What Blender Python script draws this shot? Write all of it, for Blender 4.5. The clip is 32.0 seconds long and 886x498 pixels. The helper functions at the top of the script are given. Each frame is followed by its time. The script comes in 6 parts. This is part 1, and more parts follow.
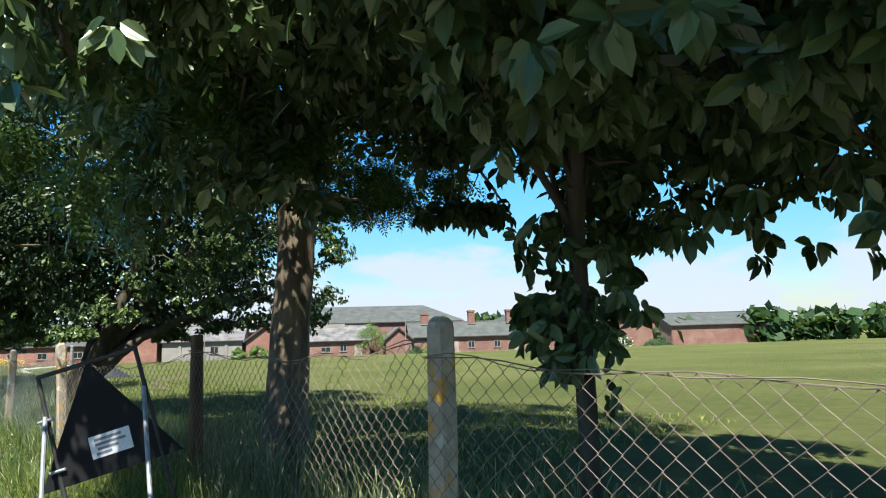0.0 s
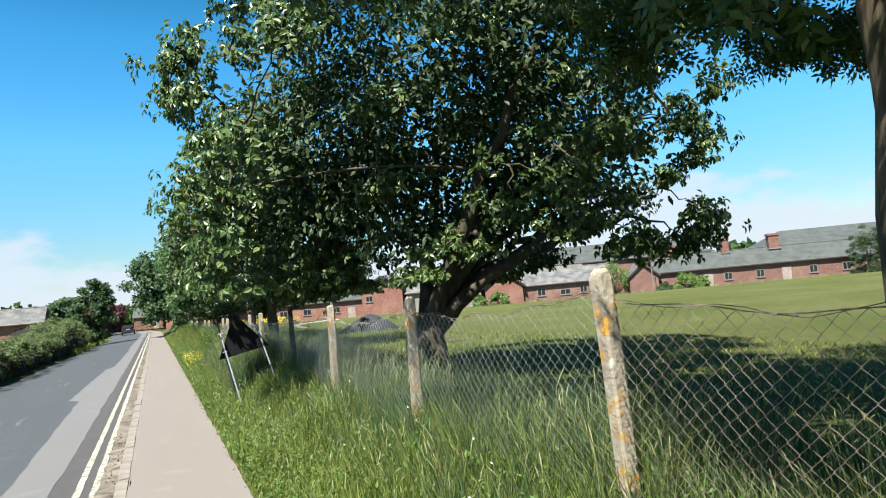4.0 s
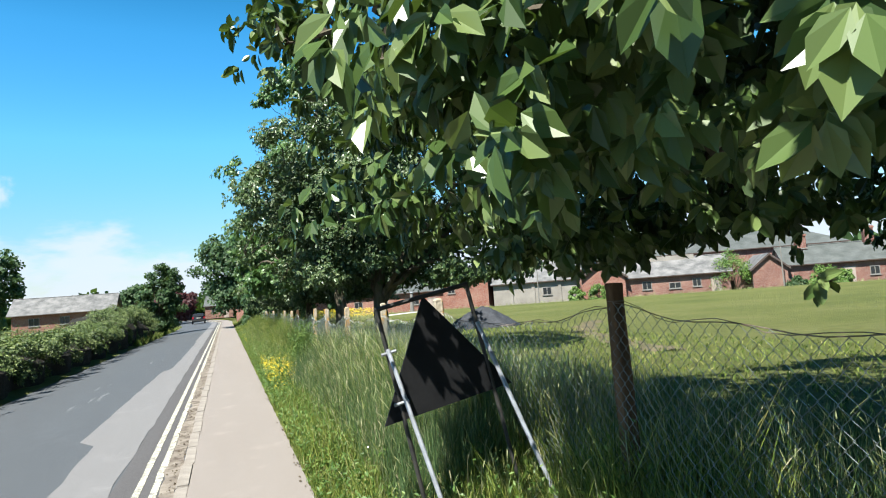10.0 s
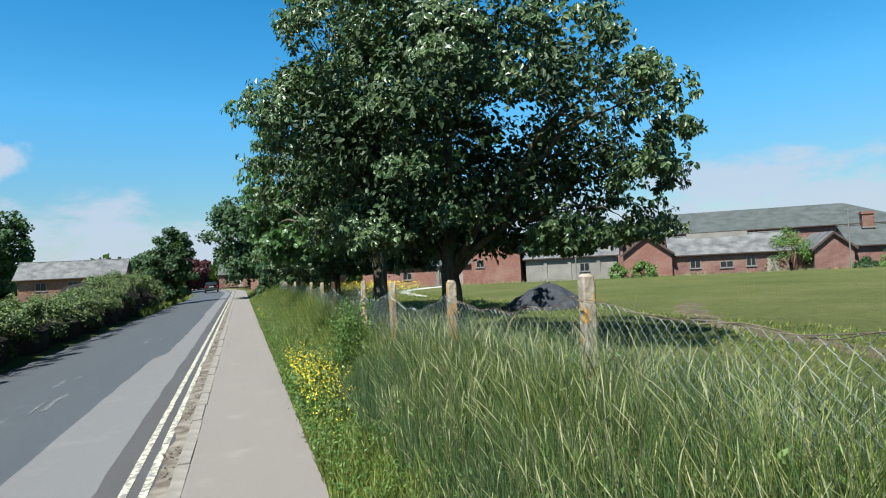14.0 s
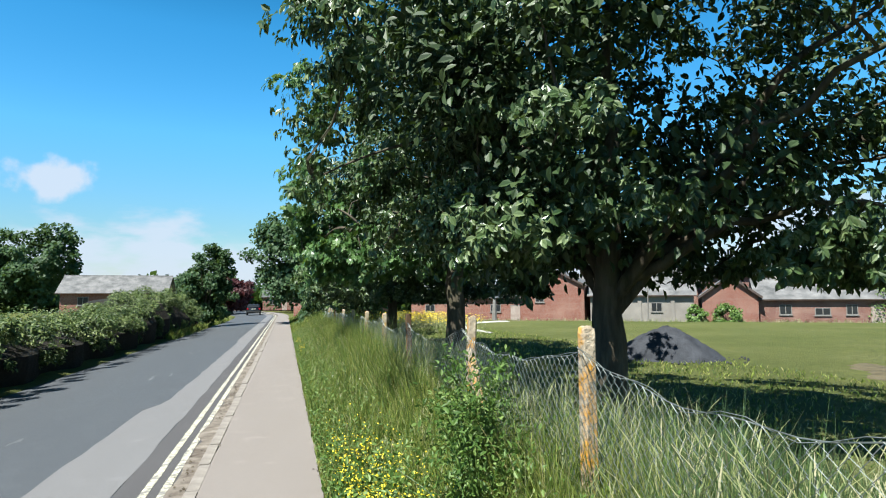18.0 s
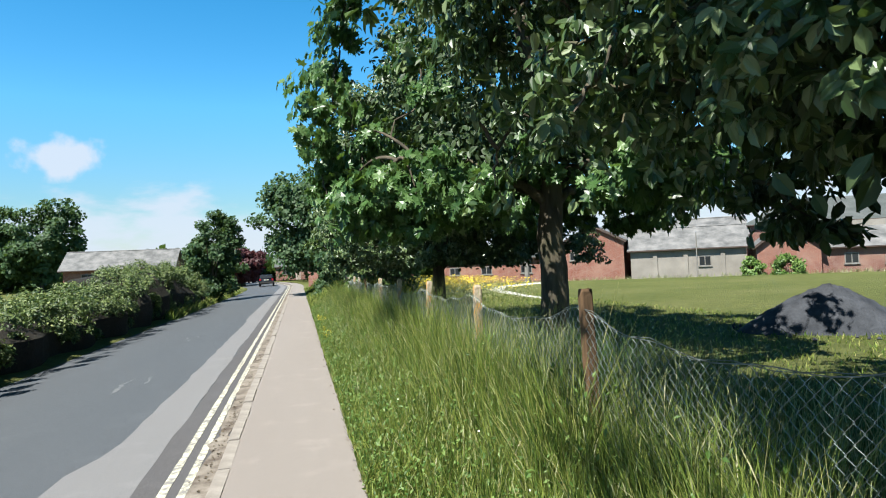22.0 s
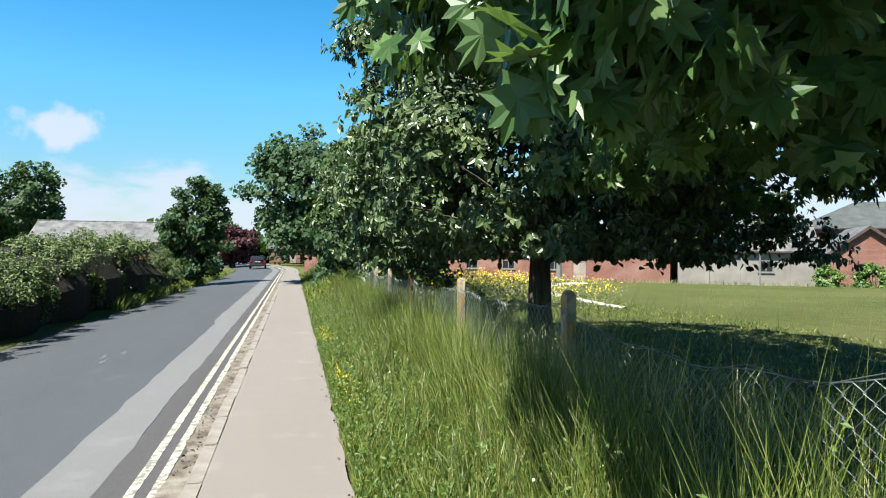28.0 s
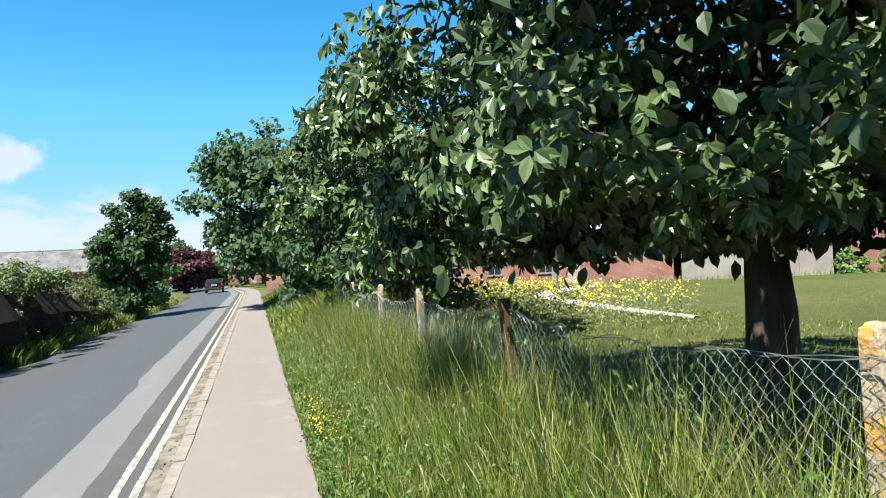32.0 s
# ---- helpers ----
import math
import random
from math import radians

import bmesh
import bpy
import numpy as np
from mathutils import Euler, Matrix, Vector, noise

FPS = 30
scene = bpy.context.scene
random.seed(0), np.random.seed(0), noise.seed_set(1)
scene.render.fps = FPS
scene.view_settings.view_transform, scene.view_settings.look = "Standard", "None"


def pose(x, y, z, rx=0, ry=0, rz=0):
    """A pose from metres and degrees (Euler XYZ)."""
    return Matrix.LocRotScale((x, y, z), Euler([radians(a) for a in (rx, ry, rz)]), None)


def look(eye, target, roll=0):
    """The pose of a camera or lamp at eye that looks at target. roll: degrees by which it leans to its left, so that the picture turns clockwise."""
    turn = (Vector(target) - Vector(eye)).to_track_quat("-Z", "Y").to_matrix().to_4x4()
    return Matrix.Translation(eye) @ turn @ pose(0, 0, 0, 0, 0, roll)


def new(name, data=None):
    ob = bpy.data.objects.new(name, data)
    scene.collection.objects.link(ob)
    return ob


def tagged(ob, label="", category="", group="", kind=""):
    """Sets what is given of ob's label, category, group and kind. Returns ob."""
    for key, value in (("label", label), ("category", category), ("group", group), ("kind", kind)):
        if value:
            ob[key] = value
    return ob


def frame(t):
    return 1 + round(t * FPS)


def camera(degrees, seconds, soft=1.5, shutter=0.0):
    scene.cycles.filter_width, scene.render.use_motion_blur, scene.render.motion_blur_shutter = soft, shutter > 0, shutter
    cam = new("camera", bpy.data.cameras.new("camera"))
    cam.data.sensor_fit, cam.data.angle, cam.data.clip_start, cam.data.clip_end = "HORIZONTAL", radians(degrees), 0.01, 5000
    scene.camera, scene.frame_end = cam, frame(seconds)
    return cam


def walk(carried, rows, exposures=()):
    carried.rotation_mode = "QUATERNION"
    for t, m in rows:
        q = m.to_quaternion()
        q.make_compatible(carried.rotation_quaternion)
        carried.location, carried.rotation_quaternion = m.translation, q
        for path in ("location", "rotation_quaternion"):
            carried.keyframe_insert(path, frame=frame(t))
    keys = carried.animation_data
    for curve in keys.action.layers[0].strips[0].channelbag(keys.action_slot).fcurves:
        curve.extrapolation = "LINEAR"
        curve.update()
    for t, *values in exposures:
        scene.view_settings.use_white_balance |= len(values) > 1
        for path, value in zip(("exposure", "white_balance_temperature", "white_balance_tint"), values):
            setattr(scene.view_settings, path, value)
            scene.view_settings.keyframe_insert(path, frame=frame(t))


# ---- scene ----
cam = camera(69.25, 32.0, soft=1.1)
PATH = [
    (0, pose(0.098, 9.451, 1.594, 97.85, 1.70, -42.98)),
    (0.5, pose(0.066, 9.964, 1.600, 99.44, 2.86, -41.38)),
    (1, pose(0.045, 10.487, 1.589, 96.92, 1.99, -46.37)),
    (1.5, pose(-0.058, 11.040, 1.600, 98.74, 3.75, -41.08)),
    (2, pose(-0.172, 11.617, 1.601, 95.70, 1.76, -30.47)),
    (2.5, pose(-0.183, 12.234, 1.604, 94.38, 2.42, -26.61)),
    (3, pose(-0.213, 12.856, 1.588, 93.26, 2.50, -20.39)),
    (3.5, pose(-0.217, 13.476, 1.600, 93.61, 4.04, -21.64)),
    (5.5, pose(-0.080, 15.863, 1.604, 94.86, 4.12, -30.76)),
    (6, pose(-0.160, 16.490, 1.614, 93.87, 4.26, -30.03)),
    (6.5, pose(-0.150, 17.118, 1.594, 93.03, 4.04, -25.54)),
    (7, pose(-0.160, 17.741, 1.588, 92.29, 7.83, -22.08)),
    (7.5, pose(-0.143, 18.353, 1.600, 90.55, 4.81, -26.22)),
    (8, pose(-0.151, 18.967, 1.598, 92.38, 4.34, -20.10)),
    (8.5, pose(-0.113, 19.595, 1.600, 89.87, 2.77, -24.48)),
    (9, pose(-0.095, 20.230, 1.579, 92.24, 1.18, -19.90)),
    (9.5, pose(-0.101, 20.870, 1.600, 92.86, 2.51, -20.46)),
    (10, pose(-0.124, 21.510, 1.601, 93.87, 4.32, -18.67)),
    (10.5, pose(-0.154, 22.139, 1.607, 94.22, 2.36, -19.27)),
    (11, pose(-0.172, 22.770, 1.575, 93.61, 3.31, -12.47)),
    (11.5, pose(-0.160, 23.407, 1.600, 92.94, 2.42, -13.19)),
    (12, pose(-0.174, 24.047, 1.576, 91.02, 2.22, -14.61)),
    (12.5, pose(-0.137, 24.691, 1.600, 92.40, 2.41, -17.30)),
    (13, pose(-0.124, 25.328, 1.570, 90.51, 2.69, -18.83)),
    (13.5, pose(-0.096, 25.940, 1.600, 91.56, 3.30, -17.13)),
    (15.5, pose(0.085, 28.326, 1.600, 91.52, 1.48, -20.15)),
    (16, pose(0.111, 28.931, 1.614, 90.51, 2.25, -20.94)),
    (16.5, pose(0.175, 29.548, 1.604, 94.57, 2.38, -15.30)),
    (17, pose(0.249, 30.159, 1.603, 92.03, 0.54, -17.93)),
    (17.5, pose(0.190, 30.730, 1.600, 93.89, 2.69, -17.15)),
    (18, pose(0.164, 31.295, 1.594, 94.59, 0.25, -13.75)),
    (18.5, pose(0.107, 31.886, 1.600, 94.42, 2.51, -14.09)),
    (19, pose(0.069, 32.495, 1.596, 94.94, 1.20, -11.98)),
    (19.5, pose(0.063, 33.131, 1.600, 93.84, 0.97, -15.59)),
    (20, pose(0.069, 33.773, 1.598, 92.94, 1.86, -14.08)),
    (20.5, pose(0.076, 34.400, 1.600, 90.70, 1.80, -14.68)),
    (21, pose(0.097, 35.011, 1.621, 90.99, 2.39, -10.73)),
    (21.5, pose(0.084, 35.582, 1.600, 89.70, -0.19, -14.45)),
    (22, pose(0.085, 36.154, 1.607, 91.33, 2.53, -12.69)),
    (22.5, pose(0.120, 36.766, 1.600, 88.32, -1.27, -12.25)),
    (23, pose(0.175, 37.388, 1.584, 91.04, 0.24, -9.06)),
    (23.5, pose(0.149, 37.998, 1.600, 90.60, -2.82, -8.73)),
    (24, pose(0.149, 38.603, 1.596, 90.63, -0.10, -5.22)),
    (24.5, pose(0.128, 39.207, 1.595, 89.20, -2.12, -5.77)),
    (26.5, pose(0.099, 41.616, 1.603, 89.18, 0.39, -12.55)),
    (27, pose(0.088, 42.224, 1.598, 90.14, 1.47, -15.98)),
    (27.5, pose(0.080, 42.829, 1.602, 92.80, 2.94, -13.80)),
    (28, pose(0.081, 43.439, 1.606, 90.46, -0.44, -13.10)),
    (28.5, pose(0.051, 44.062, 1.600, 91.42, 1.90, -15.18)),
    (29, pose(0.031, 44.694, 1.593, 91.28, 0.15, -14.14)),
    (29.5, pose(0.004, 45.336, 1.596, 90.60, 1.65, -14.47)),
    (30, pose(-0.025, 45.986, 1.625, 92.14, 1.45, -16.73)),
    (30.5, pose(-0.007, 46.642, 1.600, 92.71, 2.40, -12.86)),
    (31, pose(0.010, 47.291, 1.595, 92.22, 3.35, -18.19)),
    (31.5, pose(0.059, 47.911, 1.600, 90.71, 2.91, -16.48)),
    (32, pose(0.119, 48.522, 1.594, 91.23, 3.15, -16.41)),
]
# the picture's brightness drifts a little on the way
LIGHT = [(0.0, 1.44, 6450, 7), (1.0, 1.26, 6150, 6), (2.0, 1.31, 6100, 4), (3.0, 1.36, 6600, 6), (6.0, 1.61, 6500, 6), (7.0, 1.71, 6500, 6), (9.0, 1.54, 6450, 6), (11.0, 1.51, 6500, 6), (12.0, 1.28, 6200, 5), (13.0, 1.01, 6050, 4),
         (16.0, 1.16, 6300, 5), (18.0, 1.31, 6300, 5), (22.0, 1.36, 6450, 6), (24.0, 1.16, 6400, 5), (27.0, 1.31, 6450, 6), (30.0, 1.51, 6450, 6), (32.0, 1.51, 6500, 6)]
walk(cam, PATH, LIGHT)

# ---- world, sun ----
SUN_ELEV, SUN_DIR = 57.0, Vector((-0.76, -0.65, 0)).normalized()
world = bpy.data.worlds.new("sky")
scene.world = world
world.use_nodes = True
wt = world.node_tree
wt.nodes.clear()


def wn(kind, **kw):
    n = wt.nodes.new(kind)
    for k, v in kw.items():
        if k == "op":
            n.operation = v
        elif k == "ins":
            for i, val in v.items():
                n.inputs[i].default_value = val
    return n


sky = wn("ShaderNodeTexSky")
sky.sky_type = "NISHITA"
sky.sun_disc = False
sky.sun_elevation = radians(SUN_ELEV)
sky.sun_rotation = math.atan2(SUN_DIR.x, SUN_DIR.y)
sky.air_density, sky.dust_density, sky.ozone_density = 1.0, 0.3, 2.0
coord = wn("ShaderNodeTexCoord")
sep = wn("ShaderNodeSeparateXYZ")
wt.links.new(coord.outputs["Generated"], sep.inputs[0])
squash = wn("ShaderNodeMapping")
squash.inputs["Scale"].default_value = (1.0, 1.0, 2.6)
wt.links.new(coord.outputs["Generated"], squash.inputs[0])
puffs = wn("ShaderNodeTexNoise", ins={"Scale": 5.2, "Detail": 7.0, "Roughness": 0.55, "Distortion": 0.15})
wt.links.new(squash.outputs[0], puffs.inputs["Vector"])
low = wn("ShaderNodeMapRange", ins={"From Min": 0.02, "From Max": 0.25, "To Min": 0.34, "To Max": -0.36})
wt.links.new(sep.outputs["Z"], low.inputs["Value"])
both = wn("ShaderNodeMath", op="ADD")
wt.links.new(puffs.outputs["Fac"], both.inputs[0])
wt.links.new(low.outputs[0], both.inputs[1])
mask = wn("ShaderNodeMapRange", ins={"From Min": 0.52, "From Max": 0.68, "To Min": 0.0, "To Max": 0.85})
mask.interpolation_type = "SMOOTHSTEP"
wt.links.new(both.outputs[0], mask.inputs["Value"])
# one small separate puff
aim = wn("ShaderNodeVectorMath", op="DISTANCE")
stretch = wn("ShaderNodeMapping")
stretch.inputs["Scale"].default_value = (1.0, 1.0, 1.9)
wt.links.new(coord.outputs["Generated"], stretch.inputs[0])
wt.links.new(stretch.outputs[0], aim.inputs[0])
aim.inputs[1].default_value = (-0.2995, 0.9387, 0.1643 * 1.9)
rag = wn("ShaderNodeTexNoise", ins={"Scale": 26.0, "Detail": 6.0})
wt.links.new(coord.outputs["Generated"], rag.inputs["Vector"])
ragged = wn("ShaderNodeMath", op="MULTIPLY_ADD", ins={1: -0.11})
wt.links.new(rag.outputs["Fac"], ragged.inputs[0])
wt.links.new(aim.outputs["Value"], ragged.inputs[2])
puff = wn("ShaderNodeMapRange", ins={"From Min": -0.028, "From Max": 0.004, "To Min": 0.9, "To Max": 0.0})
puff.interpolation_type = "SMOOTHSTEP"
wt.links.new(ragged.outputs[0], puff.inputs["Value"])
most = wn("ShaderNodeMath", op="MAXIMUM")
wt.links.new(mask.outputs[0], most.inputs[0])
wt.links.new(puff.outputs[0], most.inputs[1])
cloud_mix = wn("ShaderNodeMixRGB")
cloud_mix.inputs["Color2"].default_value = (3.9, 4.3, 5.1, 1)
wt.links.new(most.outputs[0], cloud_mix.inputs["Fac"])
vivid = wn("ShaderNodeHueSaturation", ins={"Saturation": 1.42, "Hue": 0.49})
wt.links.new(sky.outputs[0], vivid.inputs["Color"])
# clear air low down, deep blue overhead
depth = wn("ShaderNodeValToRGB")
stops = ((0.0, 0.46), (0.10, 0.60), (0.24, 0.97), (0.38, 0.95), (0.58, 0.40), (1.0, 0.13))
while len(depth.color_ramp.elements) < len(stops):
    depth.color_ramp.elements.new(0.5)
for el, (p_, g_) in zip(depth.color_ramp.elements, stops):
    el.position, el.color = p_, (g_, g_, g_, 1)
wt.links.new(sep.outputs["Z"], depth.inputs[0])
clear = wn("ShaderNodeMixRGB")
clear.blend_type = "MULTIPLY"
clear.inputs["Fac"].default_value = 1.0
wt.links.new(vivid.outputs[0], clear.inputs["Color1"])
wt.links.new(depth.outputs["Color"], clear.inputs["Color2"])
lift = wn("ShaderNodeVectorMath", op="SCALE", ins={3: 1.22})
wt.links.new(clear.outputs[0], lift.inputs[0])
wt.links.new(lift.outputs[0], cloud_mix.inputs["Color1"])
back = wn("ShaderNodeBackground", ins={"Strength": 0.075})
wt.links.new(cloud_mix.outputs[0], back.inputs["Color"])
wout = wn("ShaderNodeOutputWorld")
wt.links.new(back.outputs[0], wout.inputs["Surface"])

sun_data = bpy.data.lights.new("sun", "SUN")
sun_data.energy, sun_data.angle, sun_data.color = 5.0, radians(0.5), (1.0, 0.975, 0.91)
sun = new("sun", sun_data)
ce = math.cos(radians(SUN_ELEV))
sun.matrix_world = look((-40, 40, 60), Vector((-40, 40, 60)) - Vector((SUN_DIR.x * ce, SUN_DIR.y * ce, math.sin(radians(SUN_ELEV)))))

# ---- materials ----
MATS = {}


class Mat:
    """A node material with a few shorthands."""

    def __init__(self, name, rough=0.8, spec=0.3):
        self.m = bpy.data.materials.new(name)
        self.m.use_nodes = True
        self.t = self.m.node_tree
        self.b = self.t.nodes["Principled BSDF"]
        self.b.inputs["Roughness"].default_value = rough
        self.b.inputs["Specular IOR Level"].default_value = spec
        self.tc = self.t.nodes.new("ShaderNodeTexCoord")

    def link(self, a, b):
        self.t.links.new(a, b)

    def noise(self, scale, detail=4.0, rough=0.55, stretch=None):
        n = self.t.nodes.new("ShaderNodeTexNoise")
        n.inputs["Scale"].default_value, n.inputs["Detail"].default_value, n.inputs["Roughness"].default_value = scale, detail, rough
        if stretch:
            mp = self.t.nodes.new("ShaderNodeMapping")
            mp.inputs["Scale"].default_value = stretch
            self.link(self.tc.outputs["Object"], mp.inputs[0])
            self.link(mp.outputs[0], n.inputs["Vector"])
        else:
            self.link(self.tc.outputs["Object"], n.inputs["Vector"])
        return n.outputs["Fac"]

    def ramp(self, fac, stops):
        r = self.t.nodes.new("ShaderNodeValToRGB")
        e = r.color_ramp.elements
        while len(e) < len(stops):
            e.new(0.5)
        for el, (p, c) in zip(e, stops):
            el.position, el.color = p, (*c, 1)
        self.link(fac, r.inputs[0])
        return r.outputs["Color"]

    def mix(self, fac, a, b, mode="MIX"):
        n = self.t.nodes.new("ShaderNodeMixRGB")
        n.blend_type = mode
        for s, v in ((0, fac), (1, a), (2, b)):
            if isinstance(v, (int, float)):
                n.inputs[s].default_value = v
            elif isinstance(v, tuple):
                n.inputs[s].default_value = (*v, 1)
            else:
                self.link(v, n.inputs[s])
        return n.outputs[0]

    def rng(self, fac, a, b, c=0.0, d=1.0):
        n = self.t.nodes.new("ShaderNodeMapRange")
        for i, v in enumerate((a, b, c, d)):
            n.inputs[i + 1].default_value = v
        self.link(fac, n.inputs[0])
        return n.outputs[0]

    def island(self):
        return self.t.nodes.new("ShaderNodeNewGeometry").outputs["Random Per Island"]

    def obrandom(self):
        return self.t.nodes.new("ShaderNodeObjectInfo").outputs["Random"]

    def colour(self, c):
        if isinstance(c, tuple):
            self.b.inputs["Base Color"].default_value = (*c, 1)
        else:
            self.link(c, self.b.inputs["Base Color"])
        return self

    def bump(self, fac, strength=0.3, dist=0.01):
        n = self.t.nodes.new("ShaderNodeBump")
        n.inputs["Strength"].default_value, n.inputs["Distance"].default_value = strength, dist
        self.link(fac, n.inputs["Height"])
        self.link(n.outputs[0], self.b.inputs["Normal"])
        return self


def leaf_mat(name, dark, mid, light, gloss=0.42, through_col=(0.16, 0.26, 0.03), through_amt=0.22):
    k = Mat(name, rough=gloss, spec=0.35)
    isl = k.island()
    col = k.ramp(isl, [(0.0, dark), (0.55, mid), (1.0, light)])
    big = k.noise(0.9, 2.0)
    col = k.mix(k.rng(big, 0.35, 0.65, 0.0, 0.35), col, dark)
    k.colour(col)
    tr = k.t.nodes.new("ShaderNodeBsdfTranslucent")
    k.link(k.mix(0.6, col, through_col), tr.inputs["Color"])
    mx = k.t.nodes.new("ShaderNodeMixShader")
    mx.inputs[0].default_value = through_amt
    k.link(k.b.outputs[0], mx.inputs[1])
    k.link(tr.outputs[0], mx.inputs[2])
    k.link(mx.outputs[0], k.t.nodes["Material Output"].inputs["Surface"])
    return k.m


def simple(name, c1, c2, scale, rough=0.85, bump=0.3, dist=0.01, fine=None, spec=0.3):
    k = Mat(name, rough, spec)
    a = k.noise(scale, 5.0)
    col = k.ramp(a, [(0.32, c1), (0.68, c2)])
    f = k.noise(fine or scale * 14, 3.0)
    col = k.mix(0.35, col, k.ramp(f, [(0.3, (0.35, 0.35, 0.35)), (0.7, (1, 1, 1))]), "MULTIPLY")
    k.colour(col).bump(f, bump, dist)
    return k.m


def asphalt(name, base, grain=160.0, contrast=0.3, stain=(0.5, 0.5, 0.5)):
    k = Mat(name, 0.82, 0.35)
    v = k.t.nodes.new("ShaderNodeTexVoronoi")
    v.inputs["Scale"].default_value = grain
    k.link(k.tc.outputs["Object"], v.inputs["Vector"])
    stone = k.ramp(v.outputs["Distance"], [(0.1, tuple(min(1, c * (1 + contrast)) for c in base)), (0.7, tuple(c * (1 - contrast) for c in base))])
    wear = k.noise(0.45, 6.0, 0.6, (3.0, 0.35, 1.0))
    col = k.mix(k.rng(wear, 0.4, 0.7, 0.0, 0.35), stone, stain, "MULTIPLY")
    blotch = k.noise(2.3, 4.0)
    col = k.mix(k.rng(blotch, 0.58, 0.72, 0.0, 0.25), col, tuple(min(1, c * 1.5) for c in base))
    k.colour(col).bump(v.outputs["Distance"], 0.5, 0.004)
    return k.m


def bark_mat(name, c1, c2):
    k = Mat(name, 0.9, 0.2)
    n = k.noise(7.0, 6.0, 0.65, (1, 1, 0.16))
    col = k.ramp(n, [(0.35, c1), (0.66, c2)])
    moss = k.noise(1.3, 3.0)
    col = k.mix(k.rng(moss, 0.52, 0.7, 0.0, 0.5), col, (0.075, 0.085, 0.035))
    k.colour(col).bump(n, 0.9, 0.03)
    return k.m


def brick_mat(name, c1, c2, mortar=(0.28, 0.22, 0.19)):
    k = Mat(name, 0.9, 0.2)
    n = k.t.nodes.new("ShaderNodeTexBrick")
    n.inputs["Scale"].default_value = 1.0
    n.inputs["Brick Width"].default_value, n.inputs["Row Height"].default_value = 0.225, 0.075
    n.inputs["Mortar Size"].default_value = 0.006
    n.inputs["Color1"].default_value, n.inputs["Color2"].default_value = (*c1, 1), (*c2, 1)
    n.inputs["Mortar"].default_value = (*mortar, 1)
    mp = k.t.nodes.new("ShaderNodeMapping")
    mp.inputs["Rotation"].default_value = (radians(90), 0, 0)
    k.link(k.tc.outputs["Object"], mp.inputs[0])
    k.link(mp.outputs[0], n.inputs["Vector"])
    patch = k.noise(0.6, 4.0)
    col = k.mix(k.rng(patch, 0.45, 0.7, 0.0, 0.35), n.outputs["Color"], (0.34, 0.22, 0.17))
    k.colour(col)
    return k.m


def slate_mat(name, c1, c2):
    k = Mat(name, 0.65, 0.35)
    n = k.noise(1.1, 5.0, 0.6)
    col = k.ramp(n, [(0.35, c1), (0.68, c2)])
    row = k.noise(9.0, 2.0, 0.5, (0.3, 1, 6))
    col = k.mix(0.4, col, k.ramp(row, [(0.35, (0.55, 0.55, 0.55)), (0.65, (1, 1, 1))]), "MULTIPLY")
    k.colour(col).bump(row, 0.4, 0.03)
    return k.m


def grass_mat(name, stops, tint=(0.26, 0.32, 0.07), tint_scale=0.7):
    k = Mat(name, 0.55, 0.3)
    col = k.ramp(k.island(), stops)
    patch = k.noise(tint_scale, 3.0)
    col = k.mix(k.rng(patch, 0.45, 0.7, 0.0, 0.28), col, tint)
    k.colour(col)
    tr = k.t.nodes.new("ShaderNodeBsdfTranslucent")
    k.link(col, tr.inputs["Color"])
    mx = k.t.nodes.new("ShaderNodeMixShader")
    mx.inputs[0].default_value = 0.32
    k.link(k.b.outputs[0], mx.inputs[1])
    k.link(tr.outputs[0], mx.inputs[2])
    k.link(mx.outputs[0], k.t.nodes["Material Output"].inputs["Surface"])
    return k.m


M_leaf_a = leaf_mat("broad leaf", (0.025, 0.049, 0.013), (0.070, 0.114, 0.030), (0.167, 0.211, 0.075), gloss=0.36, through_amt=0.14)
M_leaf_b = leaf_mat("dull broad leaf", (0.025, 0.048, 0.017), (0.069, 0.109, 0.037), (0.167, 0.207, 0.097), gloss=0.34, through_amt=0.12)
M_leaf_maple = leaf_mat("lobed leaf", (0.030, 0.068, 0.018), (0.070, 0.140, 0.040), (0.16, 0.25, 0.09), gloss=0.36, through_amt=0.30)
M_leaf_ash = leaf_mat("ash leaf", (0.021, 0.046, 0.011), (0.048, 0.092, 0.019), (0.114, 0.167, 0.035), gloss=0.36)
# darker copy of the leaf colours, standing for shade within a crown
M_leaf_inner = leaf_mat("inner leaf darkened for shade", (0.018, 0.035, 0.011), (0.032, 0.058, 0.018), (0.053, 0.079, 0.026), gloss=0.55, through_amt=0.08)
M_leaf_hedge = leaf_mat("hedge leaf", (0.019, 0.037, 0.009), (0.066, 0.101, 0.025), (0.202, 0.238, 0.079), gloss=0.5, through_amt=0.14)
M_leaf_far = leaf_mat("distant leaf", (0.019, 0.046, 0.016), (0.035, 0.075, 0.025), (0.066, 0.110, 0.040), gloss=0.6)
M_leaf_bush = leaf_mat("clipped bush leaf", (0.040, 0.088, 0.014), (0.088, 0.158, 0.030), (0.176, 0.246, 0.062), gloss=0.5)
M_leaf_red = leaf_mat("copper leaf", (0.035, 0.010, 0.012), (0.060, 0.018, 0.020), (0.10, 0.03, 0.03), gloss=0.5, through_col=(0.2, 0.03, 0.03))
M_leaf_conifer = leaf_mat("needle", (0.020, 0.045, 0.022), (0.035, 0.070, 0.035), (0.06, 0.10, 0.05), gloss=0.6)
